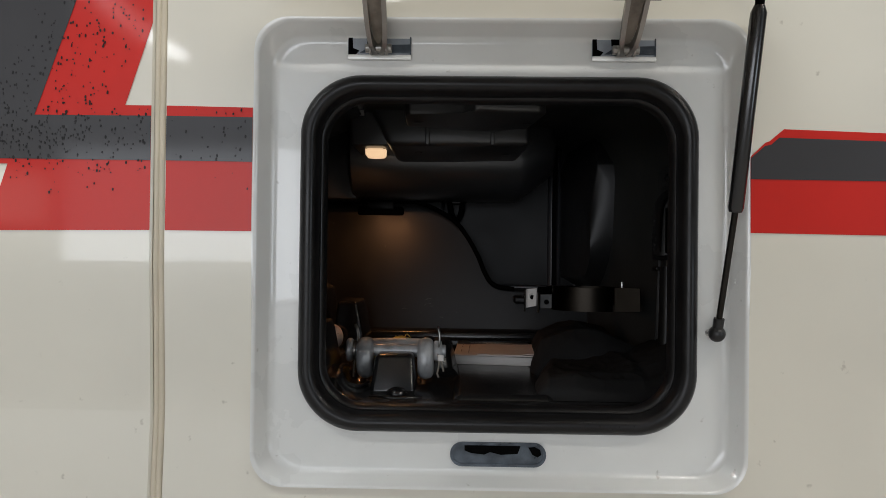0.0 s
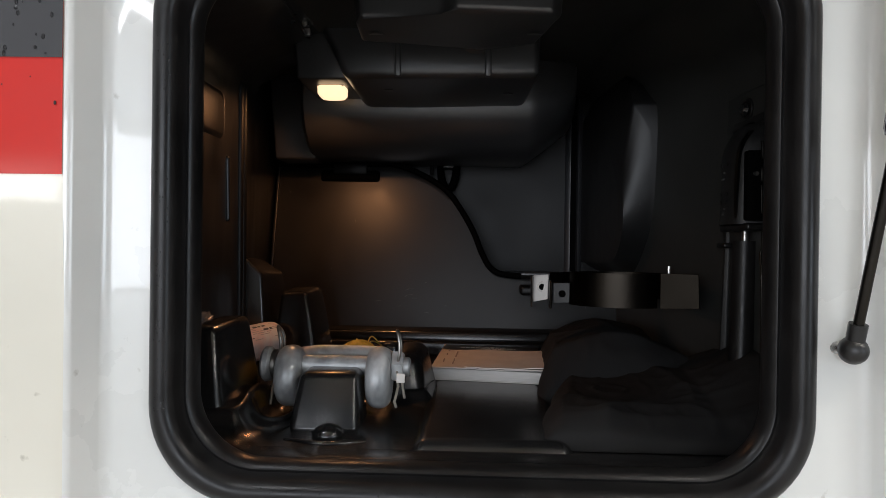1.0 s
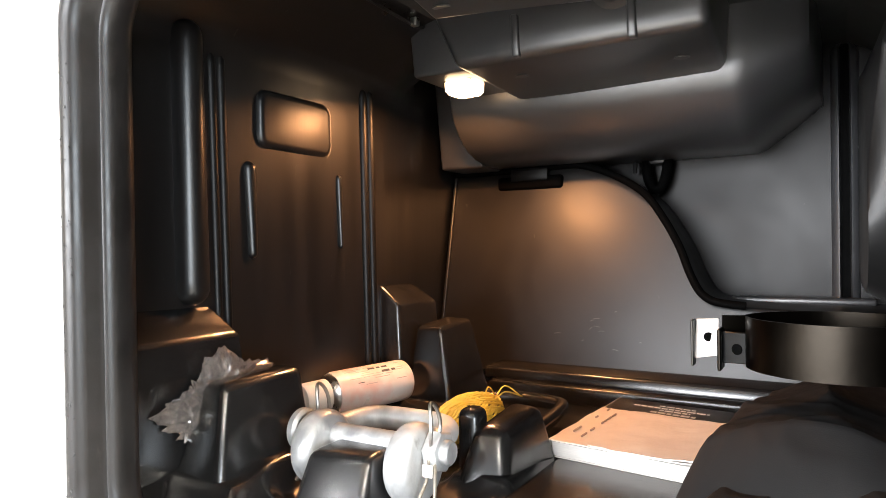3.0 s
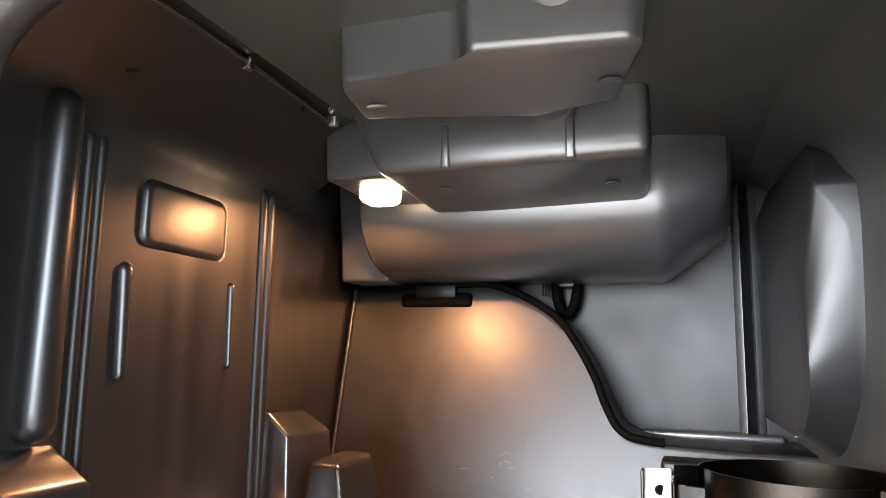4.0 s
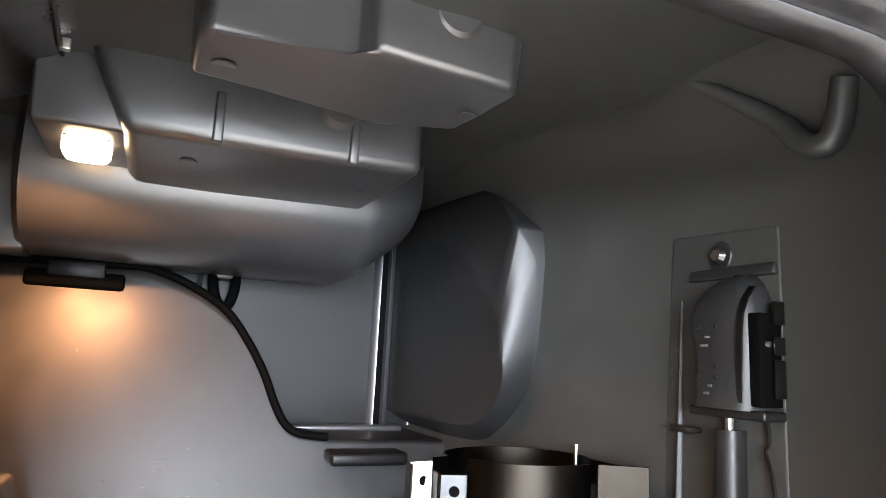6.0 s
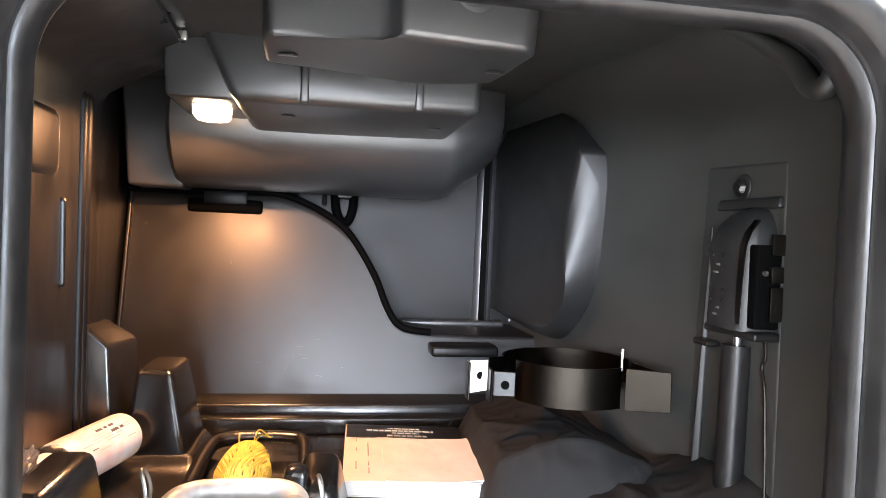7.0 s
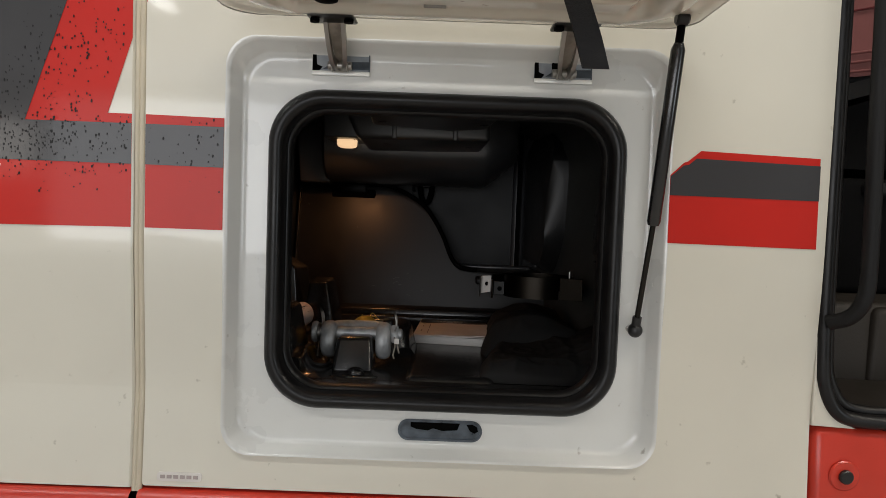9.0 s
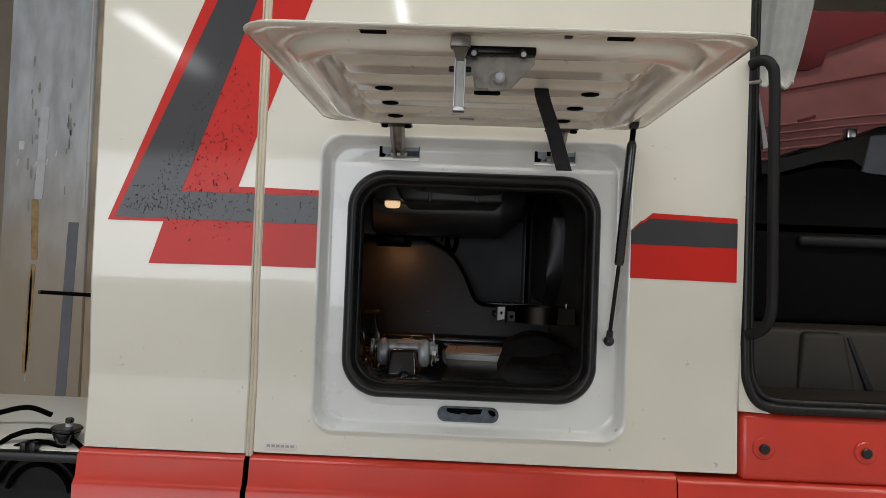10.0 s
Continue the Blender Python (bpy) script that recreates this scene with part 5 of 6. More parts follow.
for dy, z in ((0.291, 1.693), (0.270, 1.693), (0.291, 1.656), (0.270, 1.656), (0.291, 1.646), (0.270, 1.646)):
    part("rivet", disc((0.3125, dy, z), (-1, 0, 0), 0.0026, 0.0010, 14, 0.0005), RUBBER, cover)
part("pull_rod", tube([(0.339, 0.280, 1.618), (0.339, 0.280, 1.597)], 0.0042, 10), STEEL, latch, "short bright steel rod")
part("rod_sleeve", tube([(0.339, 0.280, 1.598), (0.337, 0.279, 1.50), (0.333, 0.276, 1.375)], 0.0150, 18), RUBBER, latch)
part("foot_pad", block(0.328, 0.346, 0.320, 0.350, 1.589, 1.596, 0.003, 2), RUBBER, latch)
part("pull_wire", tube(curve_points([(0.345, 0.243, 1.610), (0.344, 0.240, 1.592), (0.343, 0.243, 1.581), (0.341, 0.234, 1.556), (0.337, 0.222, 1.48), (0.333, 0.212, 1.40)], 6), 0.0017, 8), DULL_STEEL, latch, "thin dull wire")

# ---- things lying in the locker ----
# bow shackle
sh = thing("shackle", "galvanised steel bow shackle lying on the locker floor", "shackle")
PZ, PY = 1.4375, 0.245
EL, ER = -0.2235, -0.1140


def eye(cx):
    loops = []
    for k in range(0, 17):
        a = math.pi * k / 16
        ox, rad = -0.0145 * math.cos(a), 0.021 + 0.0165 * math.sin(a) ** 0.6
        loops.append([(cx + ox, PY - 0.006 + rad * math.cos(2 * math.pi * j / 28), PZ + rad * math.sin(2 * math.pi * j / 28) - 0.0125) for j in range(28)])
    return loft(loops, caps=(True, True))


part("eye", eye(EL), GALV, sh)
part("eye", eye(ER), GALV, sh)
bow = curve_points([(EL + 0.001, 0.246, 1.434), (EL - 0.004, 0.272, 1.443), (EL, 0.298, 1.4455), (EL + 0.013, 0.314, 1.446), (EL + 0.032, 0.3195, 1.446), ((EL + ER) / 2, 0.3205, 1.446), (ER - 0.032, 0.3195, 1.446), (ER - 0.013, 0.314, 1.446), (ER, 0.298, 1.4455), (ER + 0.004, 0.272, 1.443), (ER - 0.001, 0.246, 1.434)], 7)
part("bow", tube([q - Vector((0, 0, 0.007)) for q in bow], 0.0122, 18), GALV, sh)
part("pin", disc((EL - 0.018, PY, PZ), (1, 0, 0), 0.0120, 0.146, 24), GALV, sh, "galvanised pin")
part("pin_head", disc((EL - 0.036, PY, PZ), (1, 0, 0), 0.0215, 0.012, 28, 0.003), GALV, sh)
part("washer", disc((EL - 0.024, PY, PZ), (1, 0, 0), 0.018, 0.006, 28, 0.001), ZINC, sh)
part("nut", disc((ER + 0.015, PY, PZ), (1, 0, 0), 0.020, 0.014, 6, 0.002), GALV, sh)
part("pin_end", disc((ER + 0.026, PY, PZ), (1, 0, 0), 0.0115, 0.011, 20, 0.002), GALV, sh)
rl = [(EL - 0.0205 + 0.003 * math.cos(a * 2), 0.262 + 0.009 * math.cos(a), 1.459 + 0.023 * math.sin(a)) for a in [2 * math.pi * k / 24 for k in range(24)]]
part("ring_clip", tube(rl, 0.0019, 8, closed=True), ZINC, sh, "bent wire ring clip")
part("clip_leg", tube([(EL - 0.0225, 0.262, 1.44), (EL - 0.021, 0.236, 1.415), (EL - 0.021, 0.224, 1.392)], 0.0019, 8), LATCH_ZINC, sh)
rl2 = [(ER + 0.0235 + 0.002 * math.cos(a * 2), 0.236 + 0.008 * math.cos(a), 1.462 + 0.021 * math.sin(a)) for a in [2 * math.pi * k / 24 for k in range(24)]]
part("ring_clip", tube(rl2, 0.0019, 8, closed=True), ZINC, sh, "bent wire ring clip")
part("clip_leg", tube([(ER + 0.0215, 0.232, 1.44), (ER + 0.025, 0.220, 1.418), (ER + 0.022, 0.209, 1.402), (ER + 0.0245, 0.206, 1.396)], 0.0016, 8), LATCH_ZINC, sh)
part("clip_leg", tube([(ER + 0.0255, 0.234, 1.44), (ER + 0.030, 0.226, 1.415), (ER + 0.033, 0.220, 1.404)], 0.0016, 8), LATCH_ZINC, sh)
part("tape_tab", block(ER + 0.023, ER + 0.033, 0.2165, 0.2185, 1.423, 1.434, 0.0005, 1), PAPER, sh, "white paper tab")

# yellow mesh bundle
yb = thing("mesh_bundle", "bundle of yellow plastic netting behind the shackle", "netting")
core = bmesh.new()
bmesh.ops.create_icosphere(core, subdivisions=3, radius=1, matrix=Matrix.Translation((-0.180, 0.462, 1.404)) @ Matrix.Diagonal((0.029, 0.080, 0.029, 1)))
part("core", core, NET_CORE, yb)
rng = random.Random(9)
for s in range(44):
    turn = 1 if s % 2 else -1
    w = -1.5 + 3.0 * (s // 2) / 21 + rng.uniform(-0.05, 0.05)
    pts = []
    for k in range(11):
        u = -0.96 + 1.92 * k / 10
        a = math.pi / 2 + w + turn * 0.75 * u
        q = math.sqrt(max(0.03, 1 - u * u)) * (1.0 + 0.05 * math.sin(7 * u + w * 3))
        pts.append((-0.180 + 0.0305 * q * math.cos(a), 0.462 + 0.083 * u, 1.404 + 0.0305 * q * math.sin(a)))
    part("strand", tube(pts, 0.0016, 5), YELLOW, yb)
for s in range(3):
    a = rng.uniform(-0.9, 0.9)
    part("loose_strand", tube(curve_points([(-0.18 + 0.02 * a, 0.53, 1.415), (-0.175 + 0.03 * a, 0.55, 1.424 + 0.004 * s % 0.01), (-0.165 + 0.05 * a, 0.575, 1.414)], 4), 0.0010, 5), YELLOW, yb)

# spray can
can = thing("spray_can", "white and pink spray can lying on its side", "can")
ca, cb = Vector((-0.343, 0.560, 1.4235)), Vector((-0.383, 0.430, 1.4215))
ax = (cb - ca).normalized()
up = Vector((0, 0, 1)) - ax * ax.z
up.normalize()
sd = ax.cross(up)


def can_loop(o, r):
    return [ca + ax * o + up * (r * math.cos(2 * math.pi * k / 36)) + sd * (r * math.sin(2 * math.pi * k / 36)) for k in range(36)]


body = part("body", loft([can_loop(0.002, 0.020), can_loop(0, 0.026), can_loop(0.003, 0.0292), can_loop(0.012, 0.0300), can_loop(0.122, 0.0300), can_loop(0.128, 0.0285)], caps=(True, True)), CAN_LABEL, can)
part("shoulder", loft([can_loop(0.126, 0.0285), can_loop(0.134, 0.026), can_loop(0.140, 0.018)], caps=(False, True)), STEEL, can)
part("cap", loft([can_loop(0.132, 0.0225), can_loop(0.170, 0.0215), can_loop(0.173, 0.019)], caps=(True, True)), PAPER, can)
rng = random.Random(3)
for row in range(13):
    a0 = -0.20 + row * 0.115
    o = 0.016
    while o < 0.108:
        ln = rng.uniform(0.006, 0.028)
        if rng.random() < 0.42:
            loops = []
            for k in range(3):
                a = a0 + 0.018 * k
                d = up * math.cos(a) - sd * math.sin(a)
                loops.append([ca + ax * o + d * 0.0303, ca + ax * min(o + ln, 0.112) + d * 0.0303])
            part("print_bar", loft(loops, closed=False), PRINT_DARK if row % 5 == 1 and ln < 0.014 else PRINT, body)
        o += ln + 0.004

for a0, o, ln in ((0.34, 0.040, 0.010), (0.34, 0.053, 0.006), (0.34, 0.062, 0.012), (0.62, 0.030, 0.007), (0.62, 0.040, 0.014)):
    d0, d1 = (up * math.cos(a) - sd * math.sin(a) for a in (a0, a0 + 0.13))
    part("print_bar", loft([[ca + ax * o + d * 0.03035, ca + ax * (o + ln) + d * 0.03035] for d in (d0, (d0 + d1).normalized(), d1)], closed=False), PRINT_DARK, body)

# crumpled clear bag
bag = bmesh.new()
bmesh.ops.create_icosphere(bag, subdivisions=5, radius=1)
for v in bag.verts:
    p = v.co.copy()
    n1 = noise.noise(p * 2.1) * 0.30 + (1 - abs(noise.noise(p * 3.7 + Vector((3, 1, 2))))) ** 4 * 0.20 - (1 - abs(noise.noise(p * 7.3 + Vector((1, 5, 2))))) ** 5 * 0.12
    peak = 0.75 * math.exp(-((p - Vector((0, 0.15, 0.98))).length / 0.34) ** 2) + 0.85 * math.exp(-((p - Vector((0, 0.80, 0.60))).length / 0.30) ** 2) + 0.45 * math.exp(-((p - Vector((0, -0.98, 0.15))).length / 0.4) ** 2)
    n1 += 0.06 * (1 - abs(noise.noise(p * 6.1 + Vector((7, 2, 4))))) ** 4 - 0.08 * (1 - abs(noise.noise(p * 13.0))) ** 4
    p *= 0.58 + n1 + peak * 0.75
    v.co = Vector((-0.345 + p.x * 0.030, 0.218 + p.y * 0.072, 1.456 + p.z * 0.056))
for v in bag.verts:
    v.co.z = max(v.co.z, ZF + 0.004)
finish("plastic_bag", bag, clear, None, "crumpled clear plastic bag beside the block", 8)["category"] = "bag"

# book with a folded sheet on it
book = thing("book", "thick black paperback manual with white pages", "book")


def bk_pt(u, v, z):
    """u along the front edge, v back, in metres from the front left corner."""
    return Vector((-0.062 + u * 0.99 + v * 0.05, 0.438 - 0.15 * u + 0.9 * max(0, u - 0.10) ** 2 + v * 0.985, z))


def bk_block(u0, u1, v0, v1, z0, z1, bev=0.001, lift=0.0):
    lo = [bk_pt(u0, v0, z0), bk_pt(u1, v0, z0), bk_pt(u1, v1, z0), bk_pt(u0, v1, z0)]
    hi = [bk_pt(u0, v0, z1), bk_pt(u1, v0, z1 + lift), bk_pt(u1, v1, z1 + lift), bk_pt(u0, v1, z1)]
    return hexa(lo, hi, bev, 2)


part("page_block", bk_block(0.002, 0.168, 0.001, 0.243, 1.3852, 1.4008, 0.001), PAGES, book)
part("back_cover", bk_block(0, 0.171, 0, 0.245, 1.3837, 1.3852, 0.0004), PAPER, book)
front_cover = part("front_cover", bk_block(0, 0.171, 0.012, 0.245, 1.4008, 1.4022, 0.0004), COVER, book)
part("spine", bk_block(-0.0015, 0.001, 0, 0.245, 1.3837, 1.4022, 0.0005), PAPER, book)
# the cover's lines are upside down and too small to read
for v, u0, u1, h in ((0.226, 0.062, 0.110, 0.004), (0.214, 0.030, 0.130, 0.005), (0.203, 0.068, 0.108, 0.0045), (0.189, 0.060, 0.118, 0.006)):
    u = u0
    rng = random.Random(int(v * 1000))
    while u < u1:
        w = rng.uniform(0.005, 0.011)
        part("print_bar", bk_block(u, min(u + w, u1), v, v + h, 1.4022, 1.4026, 0), PRINT_WHITE, front_cover)
        u += w + 0.002
sheet = thing("folded_sheet", "folded white sheets lying on the book", "paper")


def page(u0, u1, v0, v1, z, thick, sag, seed):
    """A limp sheet: slightly wavy, its far end drooping, a few millimetres of folded layers."""
    bm = bmesh.new()
    nu, nv = 26, 22
    top, low = [], []
    for j in range(nv + 1):
        ra, rb = [], []
        for i in range(nu + 1):
            fu, fv = i / nu, j / nv
            u, v = u0 + (u1 - u0) * fu + 0.0012 * noise.noise(Vector((fv * 5, seed, 0))), v0 + (v1 - v0) * fv + 0.0015 * noise.noise(Vector((fu * 6, seed, 3)))
            h = z + 0.0016 * noise.noise(Vector((u * 28, v * 22, seed))) + 0.0007 * noise.noise(Vector((u * 90, v * 70, seed))) + sag * max(0, fu - 0.35) ** 2
            h = max(h, z - 0.0012)
            ra.append(bm.verts.new(bk_pt(u, v, h + thick)))
            rb.append(bm.verts.new(bk_pt(u, v, h)))
        top.append(ra)
        low.append(rb)
    for j in range(nv):
        for i in range(nu):
            bm.faces.new((top[j][i], top[j][i + 1], top[j + 1][i + 1], top[j + 1][i]))
            bm.faces.new((low[j][i], low[j + 1][i], low[j + 1][i + 1], low[j][i + 1]))
    for i in range(nu):
        bm.faces.new((low[0][i], low[0][i + 1], top[0][i + 1], top[0][i]))
        bm.faces.new((low[nv][i + 1], low[nv][i], top[nv][i], top[nv][i + 1]))
    for j in range(nv):
        bm.faces.new((low[j + 1][0], low[j][0], top[j][0], top[j + 1][0]))
        bm.faces.new((low[j][nu], low[j + 1][nu], top[j + 1][nu], top[j][nu]))
    return bm


part("lower_sheet", page(0.000, 0.169, -0.002, 0.172, 1.4028, 0.0014, 0.003, 1.0), SHEET, sheet)
part("upper_sheet", page(0.050, 0.173, -0.006, 0.164, 1.4056, 0.0014, 0.006, 5.0), SHEET, sheet)
rng = random.Random(12)
for u in (0.014, 0.030):
    v = 0.022
    while v < 0.15:
        w = rng.uniform(0.006, 0.018)
        if rng.random() < 0.6:
            part("print_bar", bk_block(u, u + 0.0016, v, v + w, 1.4050, 1.4070, 0), PRINT, sheet)
        v += w + 0.003

# crumpled black bag: a rear hump and a front fold
sack = thing("cloth_bag", "crumpled black nylon bag lying on the locker floor", "bag")


def drape(name, y0, y1, left, height, seed, fade):
    bm = bmesh.new()
    nx, ny = 80, 80
    off = Vector((seed, seed * 2, seed * 3))
    grid = []
    for j in range(ny + 1):
        row = []
        for i in range(nx + 1):
            u, v = i / nx, j / ny
            y = y0 + (y1 - y0) * v
            xl = left(v) + 0.010 * noise.noise(Vector((seed, v * 5, 0)))
            x = xl + (0.348 - xl) * u
            p = Vector((x * 9, y * 9, 0)) + off
            q = Vector((p.x * 0.9 + p.y * 0.5, p.y * 0.35 - p.x * 0.25, 0))
            folds = 0.013 * noise.noise(p * 0.6) + 0.013 * (1 - abs(noise.noise(q * 0.9))) ** 3 - 0.004 + 0.0028 * noise.noise(q * 2.4) + 0.0022 * (1 - abs(noise.noise(p * 2.6))) ** 6 + 0.0006 * noise.noise(p * 9)
            lay = height(u, v) + folds
            edge = min(1, u / 0.09) * min(1, v / fade[0]) * min(1, (1 - v) / fade[1])
            row.append(bm.verts.new((x, y, ZF + 0.001 + max(0.002, lay) * max(0, edge) ** 0.45)))
        grid.append(row)
    for j in range(ny):
        for i in range(nx):
            bm.faces.new((grid[j][i], grid[j][i + 1], grid[j + 1][i + 1], grid[j + 1][i]))
    part(name, bm, CLOTH, sack, "", 60)


drape("rear_hump", 0.33, 0.70, lambda v: 0.090 + 0.034 * v, lambda u, v: 0.052 + 0.030 * math.sin(math.pi * min(1, u * 1.1)), 4.0, (0.15, 0.06))
drape("front_fold", 0.130, 0.44, lambda v: 0.068 + 0.058 * v, lambda u, v: 0.034 + 0.012 * v + 0.07 * max(0, u - 0.72) * (1 - abs(v - 0.45)) * 2, 7.3, (0.10, 0.12))

# ---- the open lid, its hinges, strut and strap ----
lid = thing("hatch_lid", "cream locker lid swung up, pressed steel underside showing", "hatch lid")
LY0, LY1, LX0, LX1 = -0.668, -0.022, -0.353, 0.381


def lid_ring(d, r, z, back=0.0):
    return [(x, y, z) for x, y in rr(LX0 + d, LX1 - d, LY0 + d, LY1 - d - back, r, 8, 16)]


part("outer_skin", loft([lid_ring(0.003, 0.05, 1.9985), lid_ring(0, 0.05, 2.000), lid_ring(0.0, 0.05, 2.002), lid_ring(0.003, 0.05, 2.0045), lid_ring(0.03, 0.05, 2.011), lid_ring(0.12, 0.05, 2.022)], caps=(False, True)), PAINT, lid)
lid.location.z = -0.006


def lid_under(x, y):
    """The underside's height: rolled rim, channel, raised frame, field with three pressed bars."""
    def inward(r):
        qx, qy = abs(x - (LX0 + LX1) / 2) - (LX1 - LX0) / 2 + r, abs(y - (LY0 + LY1) / 2) - (LY1 - LY0) / 2 + r
        return r - (math.hypot(max(qx, 0), max(qy, 0)) + min(max(qx, qy), 0))
    d = inward(0.06)
    if d > 0.026:
        d = max(0.026, inward(0.15))
    z = float(np.interp(d, [0, 0.010, 0.018, 0.026, 0.040, 0.050, 0.058, 0.080, 0.090, 0.100, 0.108, 0.116], [2.0, 1.9975, 1.999, 2.002, 2.004, 1.992, 1.985, 1.983, 1.986, 2.000, 2.006, 2.008]))
    if d > 0.085:
        for yc in (-0.492, -0.376, -0.264, -0.150):
            u = min(1, max(0, (0.047 - abs(y - yc)) / 0.022)) * min(1, max(0, (0.262 - abs(x - 0.012)) / 0.03))
            z -= 0.020 * u * u * (3 - 2 * u)
    return z


lg = bmesh.new()
NX, NY = 150, 130
vs = [[None] * (NX + 1) for _ in range(NY + 1)]
for j in range(NY + 1):
    for i in range(NX + 1):
        x, y = LX0 + 0.003 + (LX1 - LX0 - 0.006) * i / NX, LY0 + 0.003 + (LY1 - LY0 - 0.006) * j / NY
        # round the sheet's corners
        cx, cy = max(LX0 + 0.05 - x, x - LX1 + 0.05, 0), max(LY0 + 0.05 - y, y - LY1 + 0.05, 0)
        if cx > 0 and cy > 0 and math.hypot(cx, cy) > 0.047:
            f = 0.047 / math.hypot(cx, cy)
            x += (1 - f) * cx * (1 if x < 0 else -1)
            y += (1 - f) * cy * (1 if y < -0.3 else -1)
        vs[j][i] = lg.verts.new((x, y, lid_under(x, y)))
for j in range(NY):
    for i in range(NX):
        lg.faces.new((vs[j][i], vs[j][i + 1], vs[j + 1][i + 1], vs[j + 1][i]))
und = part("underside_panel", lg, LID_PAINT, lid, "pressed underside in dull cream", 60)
for hx, hy in ((-0.176, -0.378), (-0.176, -0.266), (-0.177, -0.150), (0.194, -0.378), (0.186, -0.266), (0.180, -0.150)):
    ov = [(hx + 0.0165 * math.cos(2 * math.pi * k / 20), hy + 0.0130 * math.sin(2 * math.pi * k / 20)) for k in range(20)]
    zz = max(lid_under(x, y) for x, y in ov)
    zl = min(lid_under(x, y) for x, y in ov) - 0.0015
    part("rubber_plug", loft([[(x, y, zz) for x, y in ov], [(x, y, zl) for x, y in ov], [(hx + (x - hx) * 0.8, hy + (y - hy) * 0.8, zl - 0.0012) for x, y in ov]], caps=(False, True)), CABLE, und, "black oval rubber plug")
oval = rr(-0.014, 0.034, -0.3785, -0.3645, 0.0068, 6, 4)
part("oval_hole", loft([[(x, y, 1.9905) for x, y in oval], [(x, y, 1.9835) for x, y in oval]], caps=(True, True)), CABLE, und, "black oval hole")
part("thin_slot", block(-0.040, -0.008, -0.1445, -0.1415, 1.984, 1.9935, 0.0008, 1), STAIN, und)
for hx in (-0.164, 0.188):
    part("rim_slot", block(hx - 0.019, hx + 0.019, LY0 + 0.020, LY0 + 0.042, 2.001, 2.0072, 0.001, 1), CABLE, und, "dark slot")
part("rim_plug", block(0.108, 0.120, LY0 + 0.026, LY0 + 0.040, 2.0005, 2.007, 0.002, 2), RUBBER, und)
lp = part("latch_plate", prism([(-0.032, 1.999), (0.071, 1.999), (0.071, 1.972), (0.036, 1.9335), (-0.013, 1.9335), (-0.017, 1.937), (-0.019, 1.954), (-0.030, 1.958)], lambda x, z: -0.602, lambda x, z: -0.599, 0.0006, 1), LATCH_ZINC, lid, "dirty zinc latch plate")
part("plate_crease", block(-0.014, 0.056, -0.6045, -0.6015, 1.9825, 1.9845, 0.0006, 1), ZINC, lp)
part("latch_angle", block(-0.034, 0.071, -0.618, -0.600, 1.981, 1.992, 0.0015, 2), BLACK_STEEL, lp, "black angle strip")
for bx in (-0.019, 0.052):
    part("bolt", disc((bx, -0.612, 1.9835), (0, -1, -0.4), 0.0072, 0.010, 6, 0.001), DULL_STEEL, lp)
    part("bolt_end", disc((bx, -0.621, 1.9800), (0, -1, -0.4), 0.0040, 0.005, 12, 0.001), GALV, lp)
part("latch_stud", disc((0.0182, -0.602, 1.9475), (0, -1, -0.1), 0.0085, 0.028, 20, 0.003), GALV, lp, "worn latch stud")
part("stud_washer", disc((0.0175, -0.6025, 1.9445), (0, -1, 0), 0.0135, 0.002, 20, 0.001), STAIN, lp, "rusty washer")
part("notch", disc((-0.026, -0.6022, 1.9600), (0, -1, 0), 0.009, 0.0008, 18), STAIN, lp)
for k, (gx, gz) in enumerate(((-0.008, 1.940), (0.044, 1.976), (0.056, 1.980), (0.010, 1.937))):
    part("grease_spot", disc((gx, -0.6018, gz), (0, -1, 0), 0.004 + 0.001 * k, 0.0006, 12), STAIN, lp)
lever = part("latch_lever", block(-0.0450, -0.0310, -0.640, -0.632, 1.892, 1.966, 0.001, 1), ZINC, lid, "bright steel latch lever")
for o in (-0.0465, -0.0325):
    part("lever_rail", block(o, o + 0.0028, -0.644, -0.630, 1.893, 1.965, 0.0008, 1), STEEL, lever)
part("lever_end", block(-0.0465, -0.0297, -0.644, -0.630, 1.8905, 1.8965, 0.0008, 1), STEEL, lever)
part("lever_neck", hexa([(-0.0440, -0.642, 1.962), (-0.0320, -0.642, 1.962), (-0.0320, -0.638, 1.962), (-0.0440, -0.638, 1.962)], [(-0.0500, -0.634, 1.986), (-0.0260, -0.634, 1.986), (-0.0260, -0.630, 1.986), (-0.0500, -0.630, 1.986)], 0.001, 1), ZINC, lever, "flared steel neck")
part("lever_head", block(-0.053, -0.024, -0.636, -0.618, 1.984, 2.000, 0.002, 2), LATCH_ZINC, lid)
part("lever_pivot", disc((-0.054, -0.633, 1.952), (1, 0, 0), 0.0042, 0.032, 12, 0.001), BLACK_STEEL, lid)
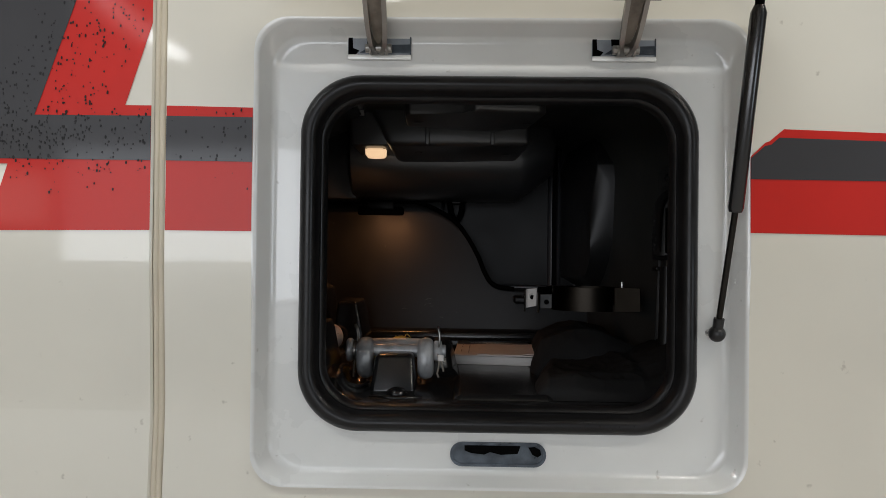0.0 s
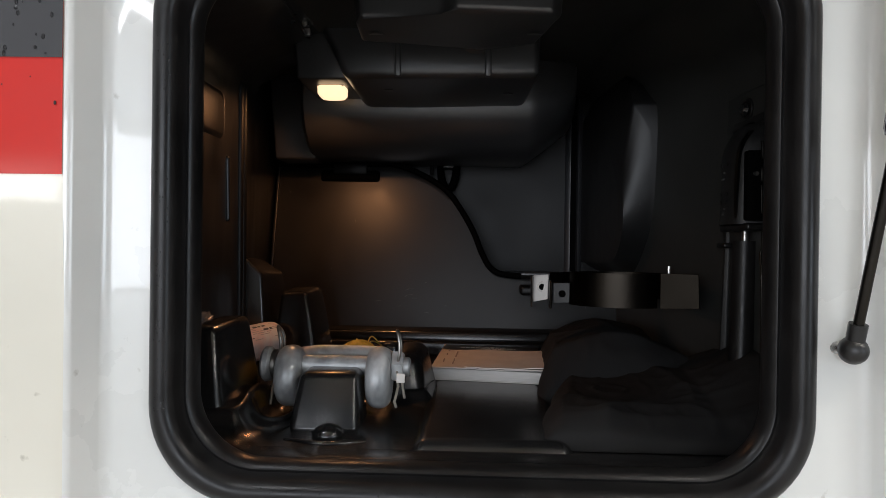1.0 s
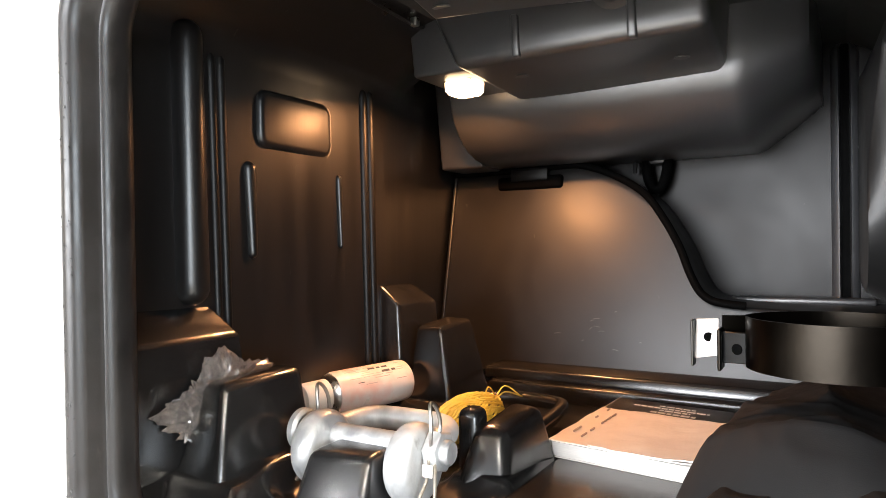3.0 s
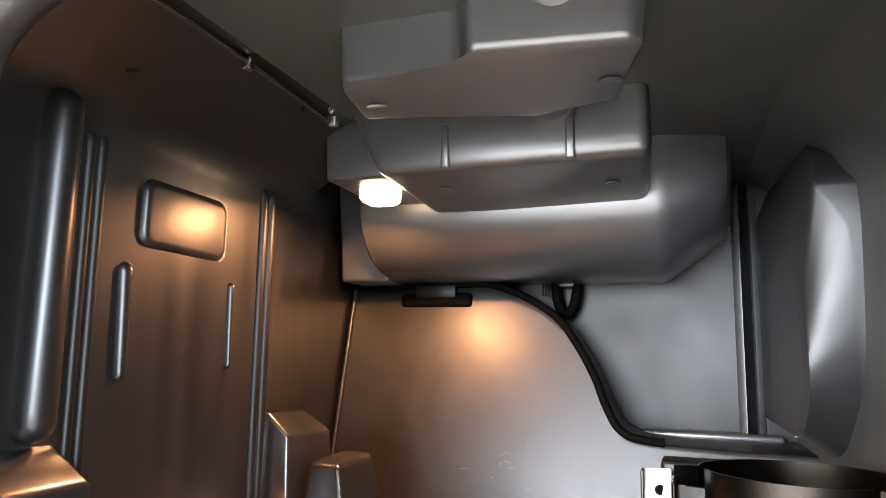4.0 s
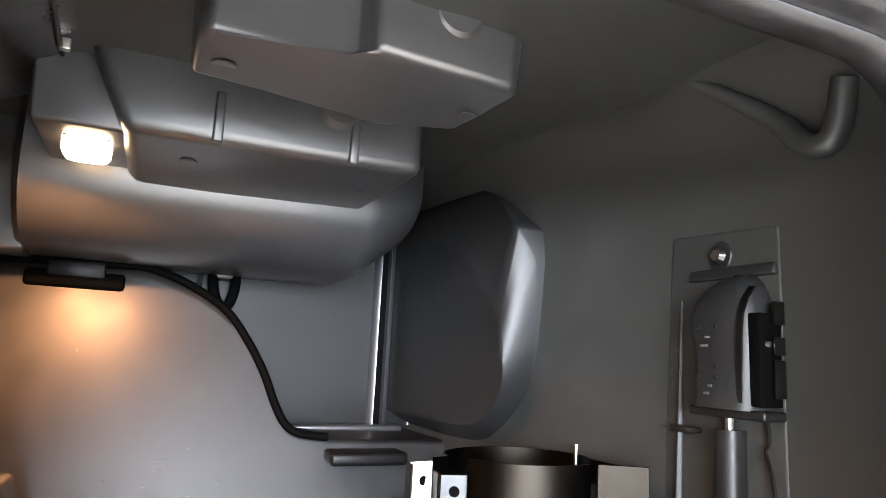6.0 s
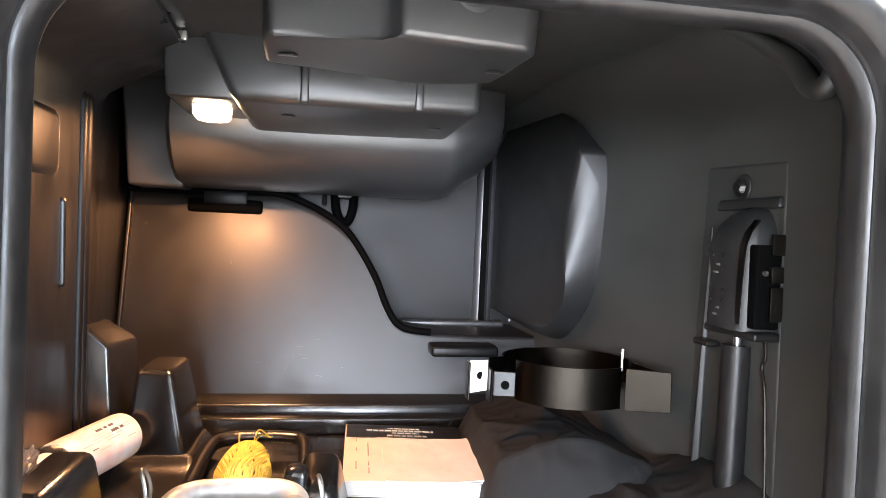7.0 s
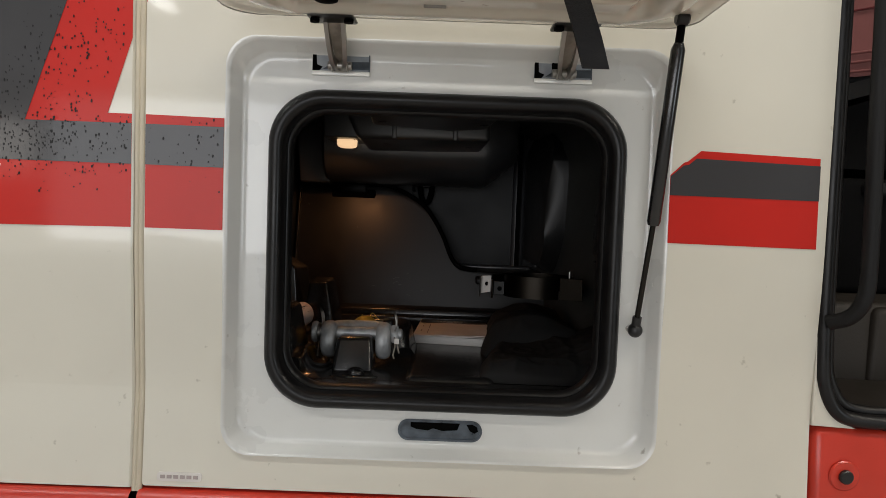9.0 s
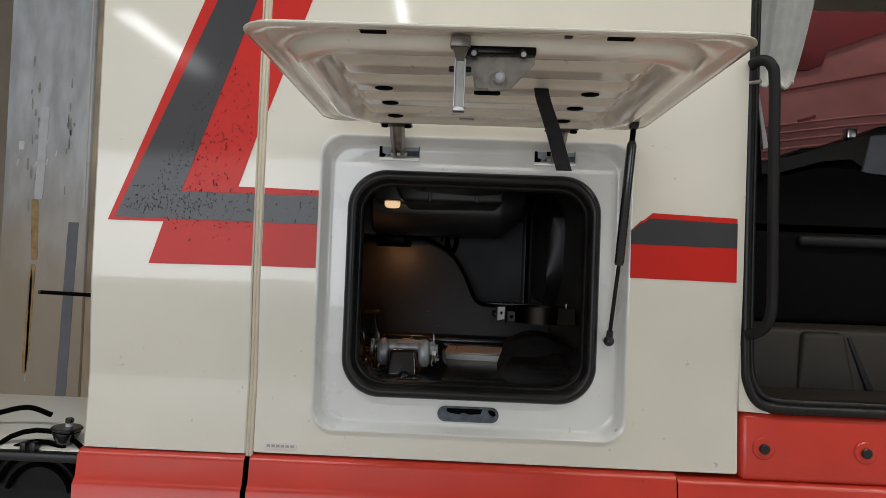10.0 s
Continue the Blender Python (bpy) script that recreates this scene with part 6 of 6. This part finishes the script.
for hx in (-0.1825, 0.1905):
    hinge = part("hinge", hexa([(hx - 0.006, 0.022, 1.936), (hx + 0.006, 0.022, 1.936), (hx + 0.006, 0.027, 1.944), (hx - 0.006, 0.027, 1.944)], [(hx - 0.013, -0.052, 1.986), (hx + 0.013, -0.052, 1.986), (hx + 0.013, -0.046, 1.992), (hx - 0.013, -0.046, 1.992)], 0.0012, 2), LATCH_ZINC, lid, "dirty galvanised hinge arm")
    for o in (-1, 1):
        web_ = curve_points([(hx + 0.004 * o, 0.022, 1.930), (hx + 0.010 * o, 0.004, 1.938), (hx + 0.0125 * o, -0.020, 1.958), (hx + 0.0135 * o, -0.050, 1.990)], 5)
        part("hinge_web", loft([[(p.x + 0.0034 * dx_, p.y, p.z + 0.007 * dz_) for dx_, dz_ in ((-1, -1), (1, -1), (1, 1), (-1, 1))] for p in web_], caps=(True, True)), ZINC, hinge)
        part("hinge_eye", disc((hx + 0.010 * o, 0.018, 1.930), (o, 0, 0), 0.0085, 0.004, 14, 0.0012), ZINC, hinge)
    part("hinge_foot", block(hx - 0.036, hx + 0.036, -0.10, -0.040, 1.9835, 1.990, 0.003, 2), DULL_STEEL, hinge)
    part("hinge_knuckle", disc((hx - 0.020, 0.020, 1.932), (1, 0, 0), 0.007, 0.040, 14, 0.001), ZINC, hinge)
    for o in (-0.026, 0.026):
        part("bolt", disc((hx + o, -0.07, 1.9838), (0, 0, -1), 0.008, 0.006, 6, 0.001), CABLE, hinge)

strut = thing("gas_strut", "black gas strut propping the locker lid", "gas strut")
SB, SJ, ST = Vector((0.331, 0.021, 1.501)), Vector((0.3385, -0.024, 1.683)), Vector((0.346, -0.088, 1.992))
part("rod", tube([SB + (SJ - SB) * 0.06, SJ], 0.0046, 12), DULL_STEEL, strut, "dark piston rod")
cyl_dir = (ST - SJ).normalized()
part("cylinder", tube([SJ - cyl_dir * 0.002, SJ + cyl_dir * 0.004, ST - cyl_dir * 0.045, ST - cyl_dir * 0.035], 0.0108, 20, radii=[0.009, 0.0108, 0.0108, 0.007]), PLASTIC_SHINY, strut)
part("end_neck", tube([ST - cyl_dir * 0.040, ST], 0.0062, 12), CABLE, strut)
part("top_joint", disc(ST + Vector((-0.010, 0, 0)), (1, 0, 0), 0.011, 0.02, 16, 0.003), PLASTIC, strut)
ball = bmesh.new()
bmesh.ops.create_uvsphere(ball, u_segments=20, v_segments=12, radius=0.0125, matrix=Matrix.Translation(SB))
part("ball_socket", ball, PLASTIC, strut)
part("socket_neck", tube([SB, SB + (SJ - SB) * 0.13], 0.0078, 14), PLASTIC, strut)
part("ball_stud", disc(SB, (-0.45, 0.9, 0), 0.006, 0.02, 12), STEEL, strut)

web = thing("pull_strap", "black webbing pull strap hanging from the lid", "strap")
wp = curve_points([(0.103, -0.395, 1.994), (0.106, -0.420, 1.960), (0.116, -0.455, 1.912), (0.127, -0.476, 1.865), (0.1375, -0.477, 1.829)], 6)
loops = []
for p in wp:
    loops.append([(p.x - 0.0130, p.y + 0.001, p.z), (p.x - 0.0122, p.y - 0.001, p.z), (p.x + 0.0122, p.y - 0.001, p.z), (p.x + 0.0130, p.y + 0.001, p.z), (p.x, p.y + 0.0015, p.z)])
part("webbing", loft(loops, caps=(True, True)), WEBBING, web)
